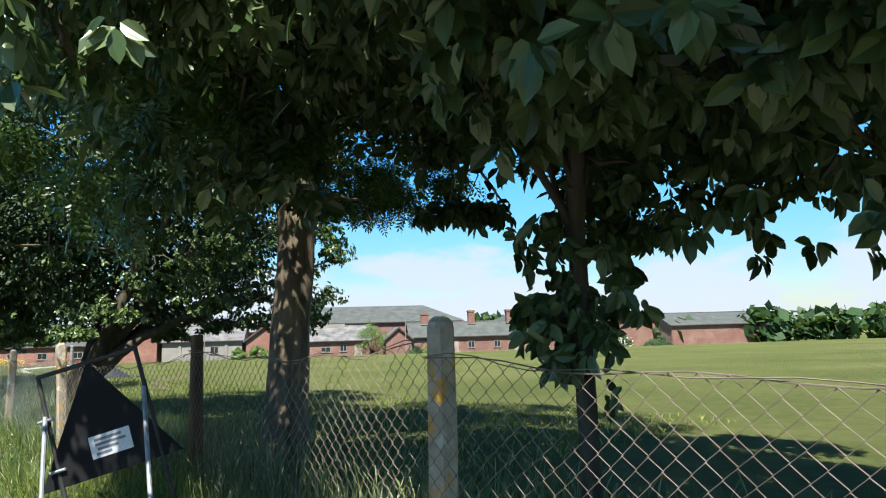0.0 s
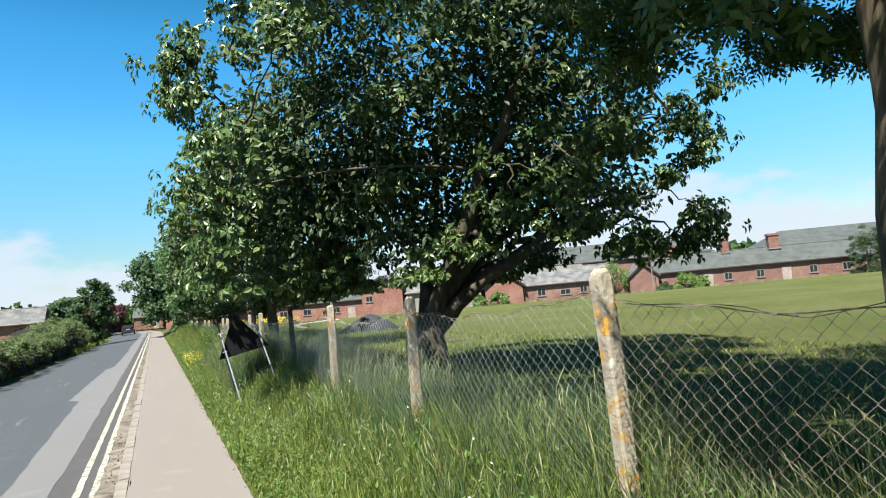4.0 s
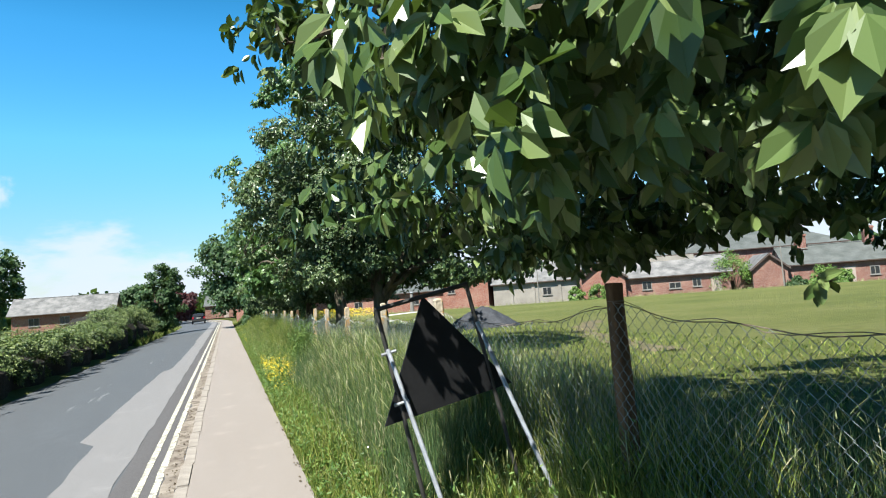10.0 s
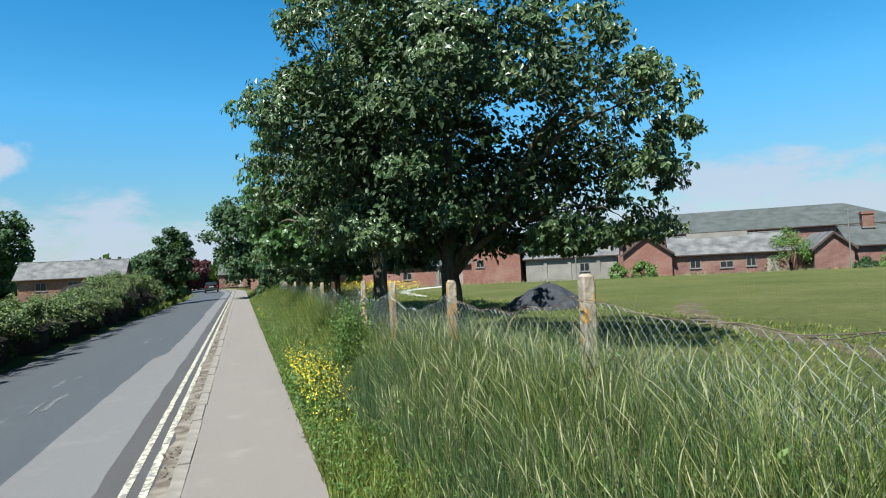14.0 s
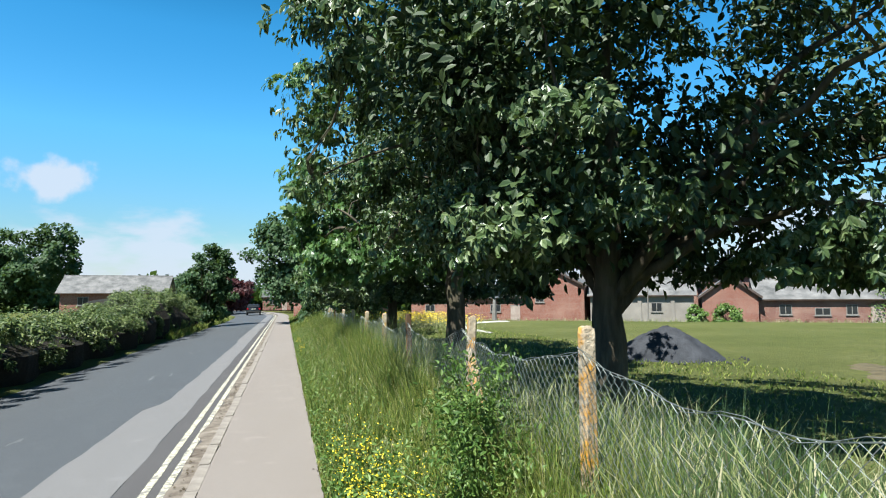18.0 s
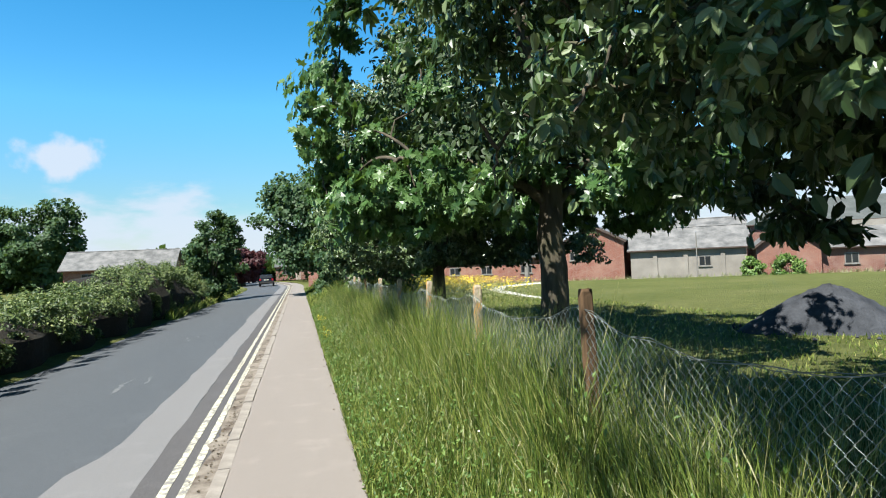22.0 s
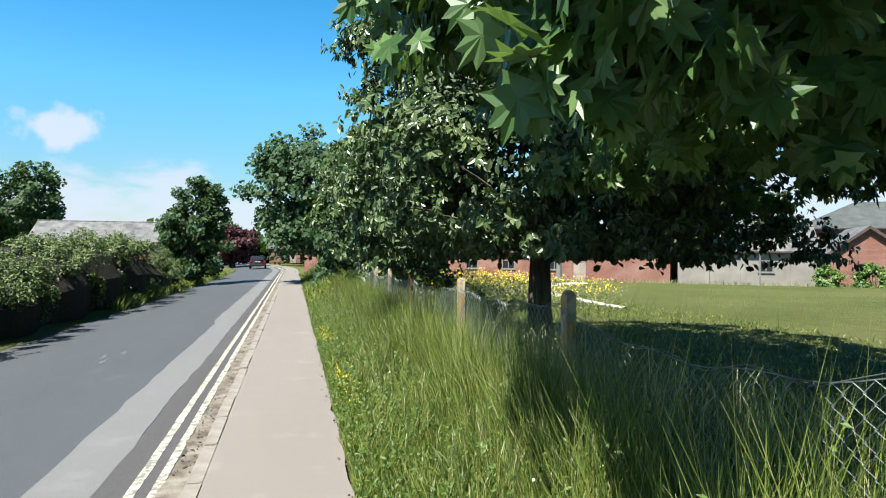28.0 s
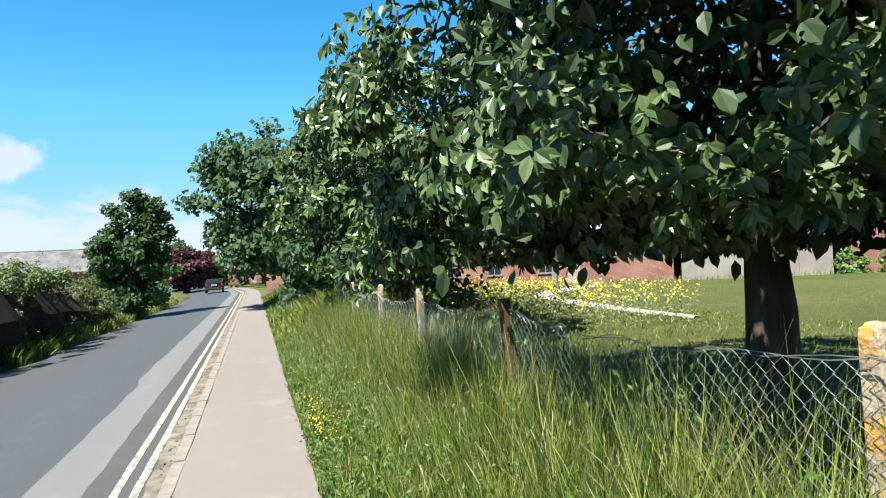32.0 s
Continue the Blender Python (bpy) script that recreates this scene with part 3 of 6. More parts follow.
def tree(name, base, label, category, trunk_r, fork, centre, radii, clumps=170, per=150, sigma=0.42, leaf=0.12, template=OVAL, mat=None, bark=None,
         floor=None, left=None, limbs=9, stems=1, lean=(0, 0), droop=0.5, seed=1, lobes=0.15, inner=0.45, sprays=(), clear=(), group="roadside trees", boughs=90, tips=60, whorl=8, pad=0.62):
    """A tree: tapered trunk, limbs, twigs and a crown of single leaves on many clumps, in world space round its base."""
    rng = np.random.RandomState(seed)
    mat, bark = mat or M_leaf_a, bark or M_bark
    base = np.asarray(base, float)
    centre = np.asarray(centre, float)
    root = empty(name, tuple(base), label, category, group)
    bx = lambda p: np.asarray(p, float) - base
    # clump places, in an uneven ellipsoid
    d = rng.normal(0, 1, (clumps * 4, 3))
    d /= np.linalg.norm(d, axis=1)[:, None]
    ph = rng.uniform(0, 6.28, 6)
    wob = 1 + lobes * (np.sin(3.1 * d[:, 0] * 2 + ph[0]) * np.sin(2.7 * d[:, 1] * 2 + ph[1]) + 0.7 * np.sin(5.3 * d[:, 2] + ph[2] + 2 * d[:, 0]) * np.sin(4.1 * d[:, 1] + ph[3]))
    mains = rng.normal(0, 1, (max(10, clumps // 11), 3))
    mains /= np.linalg.norm(mains, axis=1)[:, None]
    pick = rng.randint(0, len(mains), len(d))
    lump = rng.uniform(0, 1, len(d)) < 0.75
    dl = mains[pick] + rng.normal(0, 0.24, d.shape)
    dl /= np.linalg.norm(dl, axis=1)[:, None]
    d = np.where(lump[:, None], dl, d)
    wob = np.where(lump, rng.uniform(0.85, 1.18, len(mains))[pick], 0.86 * wob)
    r = inner + (1 - inner) * rng.uniform(0, 1, len(d)) ** 0.55
    rad = np.tile(np.asarray(radii, float), (len(d), 1))
    if left is not None:
        rad[:, 0] = np.where(d[:, 0] < 0, left, rad[:, 0])
    pts = centre + d * rad * (r * wob)[:, None]
    low = (base[2] + floor) if floor is not None else -1e9
    edge = np.hypot((pts[:, 0] - centre[0]) / rad[:, 0], (pts[:, 1] - centre[1]) / rad[:, 1])
    pts = pts[pts[:, 2] > low + rng.uniform(-0.25, 0.25, len(pts)) - 0.25 * edge][:clumps]
    def kept(p):
        """Which points lie outside the places that the crown leaves open."""
        ok = np.ones(len(p), bool)
        for bx_ in clear:
            ok &= ~np.all([(p[:, i] > bx_[i][0]) & (p[:, i] < bx_[i][1]) for i in range(3)], axis=0)
        return ok

    pts = pts[kept(pts)]
    crown_pts = pts
    if template is not BLOB:
        # boughs spread evenly over the crown, a low skirt among them
        k_ = np.arange(boughs * 2) + rng.uniform(0, 1)
        zz = 1 - 1.97 * (k_ % len(k_)) / len(k_)
        az = k_ * 2.39996 + rng.normal(0, 0.2, len(k_))
        dd = np.stack([np.sqrt(1 - zz * zz) * np.cos(az), np.sqrt(1 - zz * zz) * np.sin(az), zz], -1)
        reach = rng.uniform(0.84, 1.03, len(k_)) * np.where(rng.uniform(0, 1, len(k_)) < 0.25, rng.uniform(0.5, 0.8, len(k_)), 1.0)
        rb = np.tile(np.asarray(radii, float), (len(k_), 1))
        if left is not None:
            rb[:, 0] = np.where(dd[:, 0] < 0, left, rb[:, 0])
        pts = centre + dd * rb * reach[:, None]
        under = pts[:, 2] < low + 0.35
        pts[under, 2] = low + rng.uniform(0.05, 0.55, under.sum())
        spread = np.sqrt(rng.uniform(0.12, 1.0, under.sum()))
        flat = dd[under, :2] / (np.linalg.norm(dd[under, :2], axis=1)[:, None] + 1e-9)
        pts[under, :2] = centre[:2] + flat * rb[under, :2] * 0.94 * spread[:, None]
        pts = pts[rng.permutation(len(pts))[:boughs]]
        pts = pts[kept(pts)]
        fill, crown_pts = crown_pts, pts
    ends_all = pts
    if len(sprays):
        pts = np.vstack([pts] + [np.asarray(c, float) + rng.uniform(-1.5, 1.5, (k9, 3)) * np.asarray(s9) for c, s9, k9 in sprays])
    # trunk with root flare
    top = np.array([centre[0] + lean[0], centre[1] + lean[1], centre[2] + radii[2] * 0.55])
    forkp = base + np.array([lean[0] * 0.4, lean[1] * 0.4, fork])
    tz = np.concatenate([np.linspace(0, 1, 9) ** 1.5])
    tp = base + (forkp - base) * tz[:, None]
    tp[1:-1, :2] += rng.normal(0, trunk_r * 0.06, (7, 2))
    tr = trunk_r * (1 + 0.55 * np.exp(-tz * fork / 0.28) - 0.14 * tz)
    tr[-2] *= 0.93
    tr[-1] *= 0.45 if stems > 1 else 0.9
    v, q = tube_arrays(tp - np.array([0, 0, 0.05]), tr, 16)
    v += rng.normal(0, trunk_r * 0.035, v.shape)
    part("trunk", fast_mesh("m", bx(v), q, bark, True), root)
    # limbs
    limb_pts = []
    order = rng.permutation(len(crown_pts))
    ends = crown_pts[order[: limbs * 3]]
    ends = ends[np.argsort(-np.linalg.norm(ends - centre, axis=1))][:limbs]
    if stems == 1:
        ends = np.vstack([ends, top[None]])
    for i, e in enumerate(ends):
        t0 = rng.uniform(0.72, 1.0) if stems == 1 else rng.uniform(0.62, 0.8)
        start = base + (forkp - base) * t0
        e2 = centre + (e - centre) * 0.86
        mid = start * 0.45 + e2 * 0.55 + np.array([0, 0, 0.22 * np.linalg.norm(e2 - start) * (1 if e2[2] > start[2] else 0.5)])
        if stems == 1 and i == len(ends) - 1:
            mid = (start + e2) / 2
        p = bezier(start, mid, e2, 12)
        p[2:-1] += rng.normal(0, min(0.05, 0.18 * trunk_r), p[2:-1].shape)
        r0 = trunk_r * (0.80 if stems == 1 and i == len(ends) - 1 else rng.uniform(0.30, 0.46) if stems == 1 else rng.uniform(0.34, 0.5))
        rr = r0 * (1 - np.linspace(0, 1, 12) ** 0.8 * 0.86)
        v, q = tube_arrays(p, rr, 8)
        part("limb", fast_mesh("m", bx(v), q, bark, True), root)
        limb_pts.append(p[3:])
    lp = np.concatenate(limb_pts)
    for c, s9, k9 in sprays:
        c = np.asarray(c, float)
        near = lp[np.argmin(np.linalg.norm(lp - c, axis=1) + 2.0 * np.maximum(0, c[2] - lp[:, 2]))]
        p = bezier(near, (near + c) / 2 + np.array([0, 0, 0.35]), c, 10)
        v, q = tube_arrays(p, np.linspace(0.03, 0.010, 10), 6)
        part("limb", fast_mesh("m", bx(v), q, bark, True), root)
        limb_pts.append(p[3:])
    lp = np.concatenate(limb_pts)
    # each bough springs from the nearest limb or from a bough already grown
    twigs, nodes = [], list(lp)
    for c in pts[np.argsort([np.min(np.linalg.norm(lp - c, axis=1)) for c in pts])]:
        arr = np.asarray(nodes)
        near = arr[np.argmin(np.linalg.norm(arr - c, axis=1))]
        gap = np.linalg.norm(c - near)
        line = bezier(near, (near + c) / 2 + np.array([0, 0, 0.16 * gap]), c, 6)
        line[1:-1] += rng.normal(0, 0.04 * gap, (4, 3))
        twigs.append(tube_arrays(line, np.array([0.020, 0.017, 0.014, 0.011, 0.008, 0.005]), 4))
        nodes += list(line[2:])
    v, q = join_arrays(twigs)
    tagged(part("branchwork", fast_mesh("m", bx(v), q, bark), root), kind="stuff")
    if template is BLOB:
        v, f = leaf_cloud(rng, pts, centre, per, sigma, leaf, template, droop)
        tagged(part("crown", fast_mesh("m", bx(v), f, mat), root), kind="stuff")
        return root
    tip, ax = bough_tips(rng, ends_all, centre, pad, tips)
    if floor is not None:
        tip[:, 2] = np.maximum(tip[:, 2], low - 0.25 + rng.uniform(0, 0.25, len(tip)))
    if len(sprays):
        more = pts[len(ends_all):]
        t2 = np.repeat(more, 9, axis=0) + rng.normal(0, 0.13, (len(more) * 9, 3))
        a2 = (t2 - centre) / np.linalg.norm(t2 - centre, axis=1)[:, None] * 0.6 + rng.normal(0, 0.35, t2.shape) + np.array([0, 0, 0.35])
        a2 /= np.linalg.norm(a2, axis=1)[:, None]
        v, f = rosettes(rng, t2, a2, whorl, leaf * (0.86 if template is WIDE else 1.0), ROUND if template is WIDE else template, droop)
        tagged(part("low_spray", fast_mesh("m", bx(v), f, mat), root), kind="stuff")
    v, f = rosettes(rng, tip, ax, whorl, leaf, template, droop)
    tagged(part("crown", fast_mesh("m", bx(v), f, mat), root), kind="stuff")
    # leaves inside the crown, their shade painted in as a darker colour
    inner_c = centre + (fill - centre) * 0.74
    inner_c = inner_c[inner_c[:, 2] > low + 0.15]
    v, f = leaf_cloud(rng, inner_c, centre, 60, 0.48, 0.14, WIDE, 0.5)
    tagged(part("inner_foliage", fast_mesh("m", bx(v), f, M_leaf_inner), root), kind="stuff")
    return root


# ---- ground levels ----
HV_Y = [0, 16, 28, 37, 53, 80]
HV_Z = [0.30, 0.28, 0.18, 0.10, 0.02, 0.0]


def verge_z(x, y):
    """Height of the verge and field, away from the road."""
    x, y = np.asarray(x, float), np.asarray(y, float)
    top = np.interp(y, HV_Y, HV_Z)
    rise = np.interp(x, [0.45, 1.7, 4.0, 16.0], [0.0, 1.0, 0.9, 0.0])
    return -0.01 + top * rise


FAC_P, FAC_D, FAC_N = np.array([36.7, 76.4]), np.array([0.83, -0.558]), np.array([0.558, 0.83])


def bend(y):
    return -0.0036 * np.maximum(np.asarray(y, float) - 104.0, 0) ** 2


def ground_z(x, y):
    z = verge_z(x, y)
    q = np.stack([x - FAC_P[0], y - FAC_P[1]], -1)
    dep = q @ FAC_N
    z = z - np.interp(dep, [-7.5, -2.5], [0, 0.85])
    xl = x - bend(y)
    z = np.where((xl < 0.49) & (y < 190), -0.55, z)
    z = np.where(xl < -5.3, np.interp(xl, [-40, -9, -6.2, -5.3], [0.0, 0.05, -0.18, -0.36]), z)
    return z


xs = np.concatenate([np.linspace(-4000, -150, 14), np.linspace(-120, -12, 28), np.linspace(-10, -5.4, 12), [-5.25, -5.1, -3, -1, 0.40, 0.47, 0.5], np.linspace(0.6, 6, 28), np.linspace(6.5, 90, 110), np.linspace(100, 4000, 18)])
ys = np.concatenate([np.linspace(-4000, -60, 12), np.linspace(-40, 130, 171), np.linspace(133, 220, 30), np.linspace(240, 4000, 16)])
gx, gy = np.meshgrid(xs, ys)
near_bend = np.where((ys > 104) & (ys < 190), bend(ys), 0.0)[:, None]
gx = gx + near_bend * np.exp(-np.abs(gx) / 60.0)
gz = ground_z(gx, gy)
gi = np.arange(gx.size).reshape(gx.shape)
quads = np.stack([gi[:-1, :-1], gi[:-1, 1:], gi[1:, 1:], gi[1:, :-1]], -1).reshape(-1, 4)
ground = thing("ground", fast_mesh("ground", np.stack([gx, gy, gz], -1), quads, M_lawn, True), "mown meadow and grass ground beside the road", "ground", kind="structure")


# ---- road, strips, lines, kerb, footpath ----
def road_z(x):
    return float(np.interp(x, [-5.3, -3.0, -0.62], [-0.34, -0.17, -0.075]))


def ribbon(name, x0, x1, lift, mat, label, cat, y0=-30.0, y1=189.0, step=1.5, wobble=0.0, edge_steps=None, thick=0.12, level=None):
    yy = np.arange(y0, y1 + step, step)
    n = len(yy)
    a, b = np.full(n, x0), np.full(n, x1)
    if edge_steps:
        a = np.interp(yy, edge_steps[0], edge_steps[1])
    if wobble:
        a = a + rs.normal(0, wobble, n)
        b = b + rs.normal(0, wobble, n)
    xb = bend(yy)
    cols = [a, a * 0.5 + b * 0.5, b]
    zz = [np.array([(road_z(x) if level is None else level) for x in c]) + lift for c in cols]
    top = [np.stack([c + xb, yy, z], -1) for c, z in zip(cols, zz)]
    bot = [np.stack([c + xb, yy, z - thick], -1) for c, z in ((cols[0], zz[0]), (cols[2], zz[2]))]
    v = np.concatenate(top + bot)
    i = np.arange(n - 1)

    def strip(r0, r1):
        return np.stack([r0 * n + i, r1 * n + i, r1 * n + i + 1, r0 * n + i + 1], -1)

    f = np.concatenate([strip(0, 1), strip(1, 2), strip(2, 4), strip(3, 0)])
    return thing(name, fast_mesh(name, v, f, mat), label, cat, kind="structure")


ribbon("road", -5.45, -0.62, 0.0, M_road, "worn grey asphalt carriageway", "road", thick=0.3)
ribbon("road_patch", -2.0, -1.28, 0.004, M_patch, "pale resurfaced trench strip along the road", "road", step=0.5, wobble=0.012,
       edge_steps=([-30, 12, 12.4, 22, 22.4, 31.6, 31.9, 42.8, 43.1, 60, 60.5, 190], [-1.75, -1.75, -1.9, -1.9, -1.78, -1.92, -2.18, -2.0, -1.78, -1.76, -1.86, -1.8]), thick=0.006)
ribbon("gutter_strip", -1.28, -0.63, 0.003, M_gutter, "older darker asphalt beside the kerb", "road", step=0.7, wobble=0.01, thick=0.006)
for xc in (-0.855, -1.015):
    ribbon("yellow_line", xc - 0.034, xc + 0.034, 0.007, M_yellow, "worn double yellow line, broken paint", "road marking", step=0.3, wobble=0.003, thick=0.003)
ribbon("gutter_silt", -0.815, -0.645, 0.009, M_silt, "pale silt and crumbs lying in the gutter", "silt", step=0.3, wobble=0.02, thick=0.006)
ribbon("edge_dust", -4.86, -4.62, 0.005, M_edge, "pale dusty edge of the carriageway", "road", step=0.4, wobble=0.035, thick=0.006)
foot = ribbon("footpath", -0.535, 0.50, -0.003, M_foot, "pale buff tarmac footpath with ragged grass edge", "footpath", step=0.35, wobble=0.012, thick=0.25, level=0.0)
# faded marks on the carriageway
marks = []
for (mx, my, ml) in ((-2.9, 28.5, 1.5), (-3.0, 36.5, 2.2), (-2.75, 37.6, 1.4), (-3.1, 40.2, 1.2), (-2.6, 47.0, 1.6), (-2.9, 55.0, 0.8)):
    for k2 in range(3):
        x0 = mx + rs.uniform(-0.25, 0.25)
        y0 = my + rs.uniform(-0.6, 0.6)
        n = 7
        yy = np.linspace(0, ml * rs.uniform(0.4, 1), n)
        w = rs.uniform(0.015, 0.05, n) * np.sin(np.linspace(0.15, 3.0, n))
        xx = x0 + np.cumsum(rs.normal(0, 0.02, n))
        zz = np.array([road_z(x) for x in xx]) + 0.005
        v = np.concatenate([np.stack([xx - w, y0 + yy, zz], -1), np.stack([xx + w, y0 + yy, zz], -1)])
        i = np.arange(n - 1)
        marks.append((v, np.stack([i, i + n, i + n + 1, i + 1], -1)))
v, f = join_arrays(marks)
thing("road_marks", fast_mesh("m", v, f, M_white), "faint scuffed pale marks on the asphalt", "road marking", kind="structure")

# ---- trees ----
def tz(x, y):
    return float(ground_z(np.array([x]), np.array([y]))[0])


tree("roadside_tree", (3.5, 7.3, tz(3.5, 7.3)), "leafy tree hanging low over the footpath", "tree", 0.13, 1.8, (2.5, 8.0, 4.8), (3.0, 2.1, 2.8),
     clumps=230, leaf=0.13, template=WIDE, floor=2.45, left=1.7, limbs=7, seed=10, mat=M_leaf_b, droop=0.6, boughs=70, tips=40)
tree("roadside_tree", (2.75, 11.3, tz(2.75, 11.3)), "small dark hanging tree with thin stem at the wire fence", "tree", 0.05, 2.1, (2.9, 11.2, 4.6), (3.8, 3.1, 2.8),
     clumps=300, leaf=0.125, template=WIDE, floor=1.75, left=2.5, limbs=6, seed=11, clear=(((1.9, 4.3), (11.9, 14.6), (0.0, 2.6)),), mat=M_leaf_b, bark=M_bark2, droop=0.6, boughs=140, tips=56,
     # the last spray hangs out of view, added to shade the verge
     sprays=(((4.2, 9.6, 4.3), (0.6, 0.6, 0.9), 22), ((0.55, 12.1, 2.9), (0.25, 0.45, 0.25), 14), ((0.15, 12.8, 3.3), (0.22, 0.4, 0.18), 10), ((2.75, 11.35, 1.75), (0.07, 0.07, 0.2), 8), ((3.0, 10.5, 2.4), (0.42, 0.42, 0.28), 20), ((3.4, 9.9, 3.1), (0.5, 0.5, 0.5), 20), ((0.5, 12.7, 4.5), (0.45, 0.5, 0.3), 18)))
ash = tree("ash_tree", (3.97, 16.38, tz(3.97, 16.38)), "tall straight-trunked ash behind the fence, ivy-free bark", "tree", 0.25, 4.6, (3.75, 15.2, 6.1), (4.2, 4.4, 4.3),
     clumps=300, leaf=0.30, template=PINNATE, floor=3.5, left=4.2, limbs=10, lean=(0.7, 0.0), seed=12, mat=M_leaf_ash, droop=0.8, boughs=130, tips=32, whorl=5, pad=0.8,
     # the first two sprays are unseen overhead, added for their shade on the verge
     sprays=(((0.8, 13.3, 4.5), (0.5, 0.6, 0.3), 20), ((0.2, 12.5, 5.2), (0.5, 0.5, 0.3), 16), ((1.5, 15.1, 2.9), (0.22, 0.4, 0.2), 5), ((1.5, 13.4, 3.9), (0.35, 0.5, 0.4), 9), ((1.7, 13.6, 3.6), (0.5, 0.6, 0.3), 8), ((2.4, 14.2, 3.4), (0.5, 0.6, 0.2), 7)))
ash_at = np.array([3.97, 16.38, tz(3.97, 16.38)])
for pts_, r0 in ((((4.1, 16.3, 3.1), (4.5, 16.1, 3.38), (4.85, 16.0, 3.36), (4.95, 15.95, 3.1)), 0.035), (((4.1, 16.3, 4.2), (5.2, 15.6, 4.3), (6.1, 15.2, 3.9), (6.6, 15.0, 3.2)), 0.04),
                 (((6.1, 15.2, 3.9), (6.3, 15.0, 3.5), (6.25, 14.9, 3.0)), 0.014), (((5.6, 15.4, 4.15), (5.9, 15.1, 3.6), (6.0, 14.9, 3.3)), 0.012)):
    part("dead_branch", tube_mesh([tuple(np.array(p) - ash_at) for p in pts_], list(np.linspace(r0, r0 * 0.3, len(pts_))), M_bark, 7), ash, "bare dead branch")
tree("walnut_tree", (3.55, 23.2, tz(3.55, 23.2)), "broad low multi-stemmed tree with dense dark crown", "tree", 0.32, 1.15, (3.85, 23.5, 4.3), (5.1, 3.9, 4.5),
     clumps=420, leaf=0.105, template=WIDE, floor=1.65, left=3.6, limbs=11, stems=5, seed=13, mat=M_leaf_a, droop=0.55, inner=0.25, clear=(((0.8, 4.4), (18.0, 22.1), (0.0, 4.3)), ((-1.0, 6.0), (26.2, 29.0), (0.0, 4.6))),
     bark=M_bark2, boughs=200, tips=58, pad=0.68,
     sprays=(((0.6, 24.2, 2.95), (0.3, 0.5, 0.3), 16), ((0.9, 24.6, 4.2), (0.35, 0.5, 0.6), 16), ((1.2, 25.4, 3.3), (0.4, 0.35, 0.3), 14), ((1.9, 24.3, 2.15), (0.5, 0.9, 0.13), 22), ((4.7, 20.6, 3.1), (0.7, 0.6, 0.4), 26), ((0.75, 22.4, 3.1), (0.22, 0.6, 0.25), 12)))
tree("roadside_tree", (3.67, 37.85, tz(3.67, 37.85)), "round-crowned dark green tree behind the fence", "tree", 0.20, 1.7, (3.75, 37.8, 3.9), (4.2, 3.8, 3.3),
     clumps=380, leaf=0.10, template=WIDE, floor=1.68, left=3.45, limbs=10, seed=14, clear=(((-1.0, 2.0), (33.0, 36.6), (0.0, 8.0)), ((1.5, 4.6), (33.0, 36.2), (0.0, 4.2)), ((-1.0, 1.8), (36.0, 40.0), (0.0, 3.2))), mat=M_leaf_b, bark=M_bark2, droop=0.55, boughs=185, tips=58, pad=0.62,
     sprays=(((1.4, 40.2, 2.35), (0.14, 0.2, 0.2), 4), ((1.7, 39.0, 2.5), (0.3, 0.2, 0.18), 18), ((2.1, 38.1, 2.5), (0.3, 0.2, 0.2), 18), ((2.5, 37.6, 2.5), (0.36, 0.3, 0.2), 16), ((0.45, 38.2, 2.9), (0.12, 0.3, 0.12), 5), ((2.6, 40.6, 3.2), (0.6, 0.4, 0.45), 22), ((4.1, 41.0, 3.1), (0.7, 0.4, 0.45), 20), ((5.6, 38.4, 3.0), (0.9, 0.9, 0.5), 16)))
tree("sycamore_tree", (3.93, 45.46, tz(3.93, 45.46)), "tall sycamore with large lobed leaves", "tree", 0.22, 3.0, (3.75, 46.0, 5.7), (3.8, 4.1, 5.3),
     clumps=320, leaf=0.17, clear=(((-2.0, 1.8), (40.0, 45.2), (2.8, 9.5)), ((-2.0, 3.2), (40.0, 44.2), (0.0, 9.5))), template=LOBED, floor=2.2, left=3.4, limbs=10, seed=15, mat=M_leaf_maple, bark=M_bark2, droop=0.8,
     boughs=150, tips=42, whorl=5, pad=0.76,
     sprays=(((1.4, 45.3, 2.45), (0.42, 0.28, 0.16), 12), ((2.1, 45.0, 2.6), (0.3, 0.3, 0.2), 6), ((1.0, 46.4, 3.0), (0.25, 0.4, 0.25), 6), ((0.9, 46.1, 3.7), (0.4, 0.5, 0.4), 12), ((0.9, 46.1, 2.9), (0.4, 0.3, 0.25), 12), ((1.7, 44.9, 2.7), (0.45, 0.25, 0.25), 16), ((2.6, 44.7, 2.8), (0.4, 0.3, 0.3), 12), ((1.2, 45.1, 2.35), (0.36, 0.12, 0.16), 16), ((1.7, 45.3, 2.75), (0.3, 0.2, 0.2), 12)))
tree("whitebeam_tree", (3.57, 52.2, tz(3.57, 52.2)), "spreading roadside tree with pale-tipped leaves", "tree", 0.18, 1.8, (3.6, 52.3, 3.2), (4.8, 3.5, 4.6),
     clumps=400, leaf=0.10, template=WIDE, floor=1.62, left=2.9, limbs=10, seed=16, mat=M_leaf_b, bark=M_bark2, droop=0.55, boughs=155, tips=66, pad=0.64,
     sprays=(((5.7, 51.4, 3.5), (0.9, 0.9, 0.8), 34),))
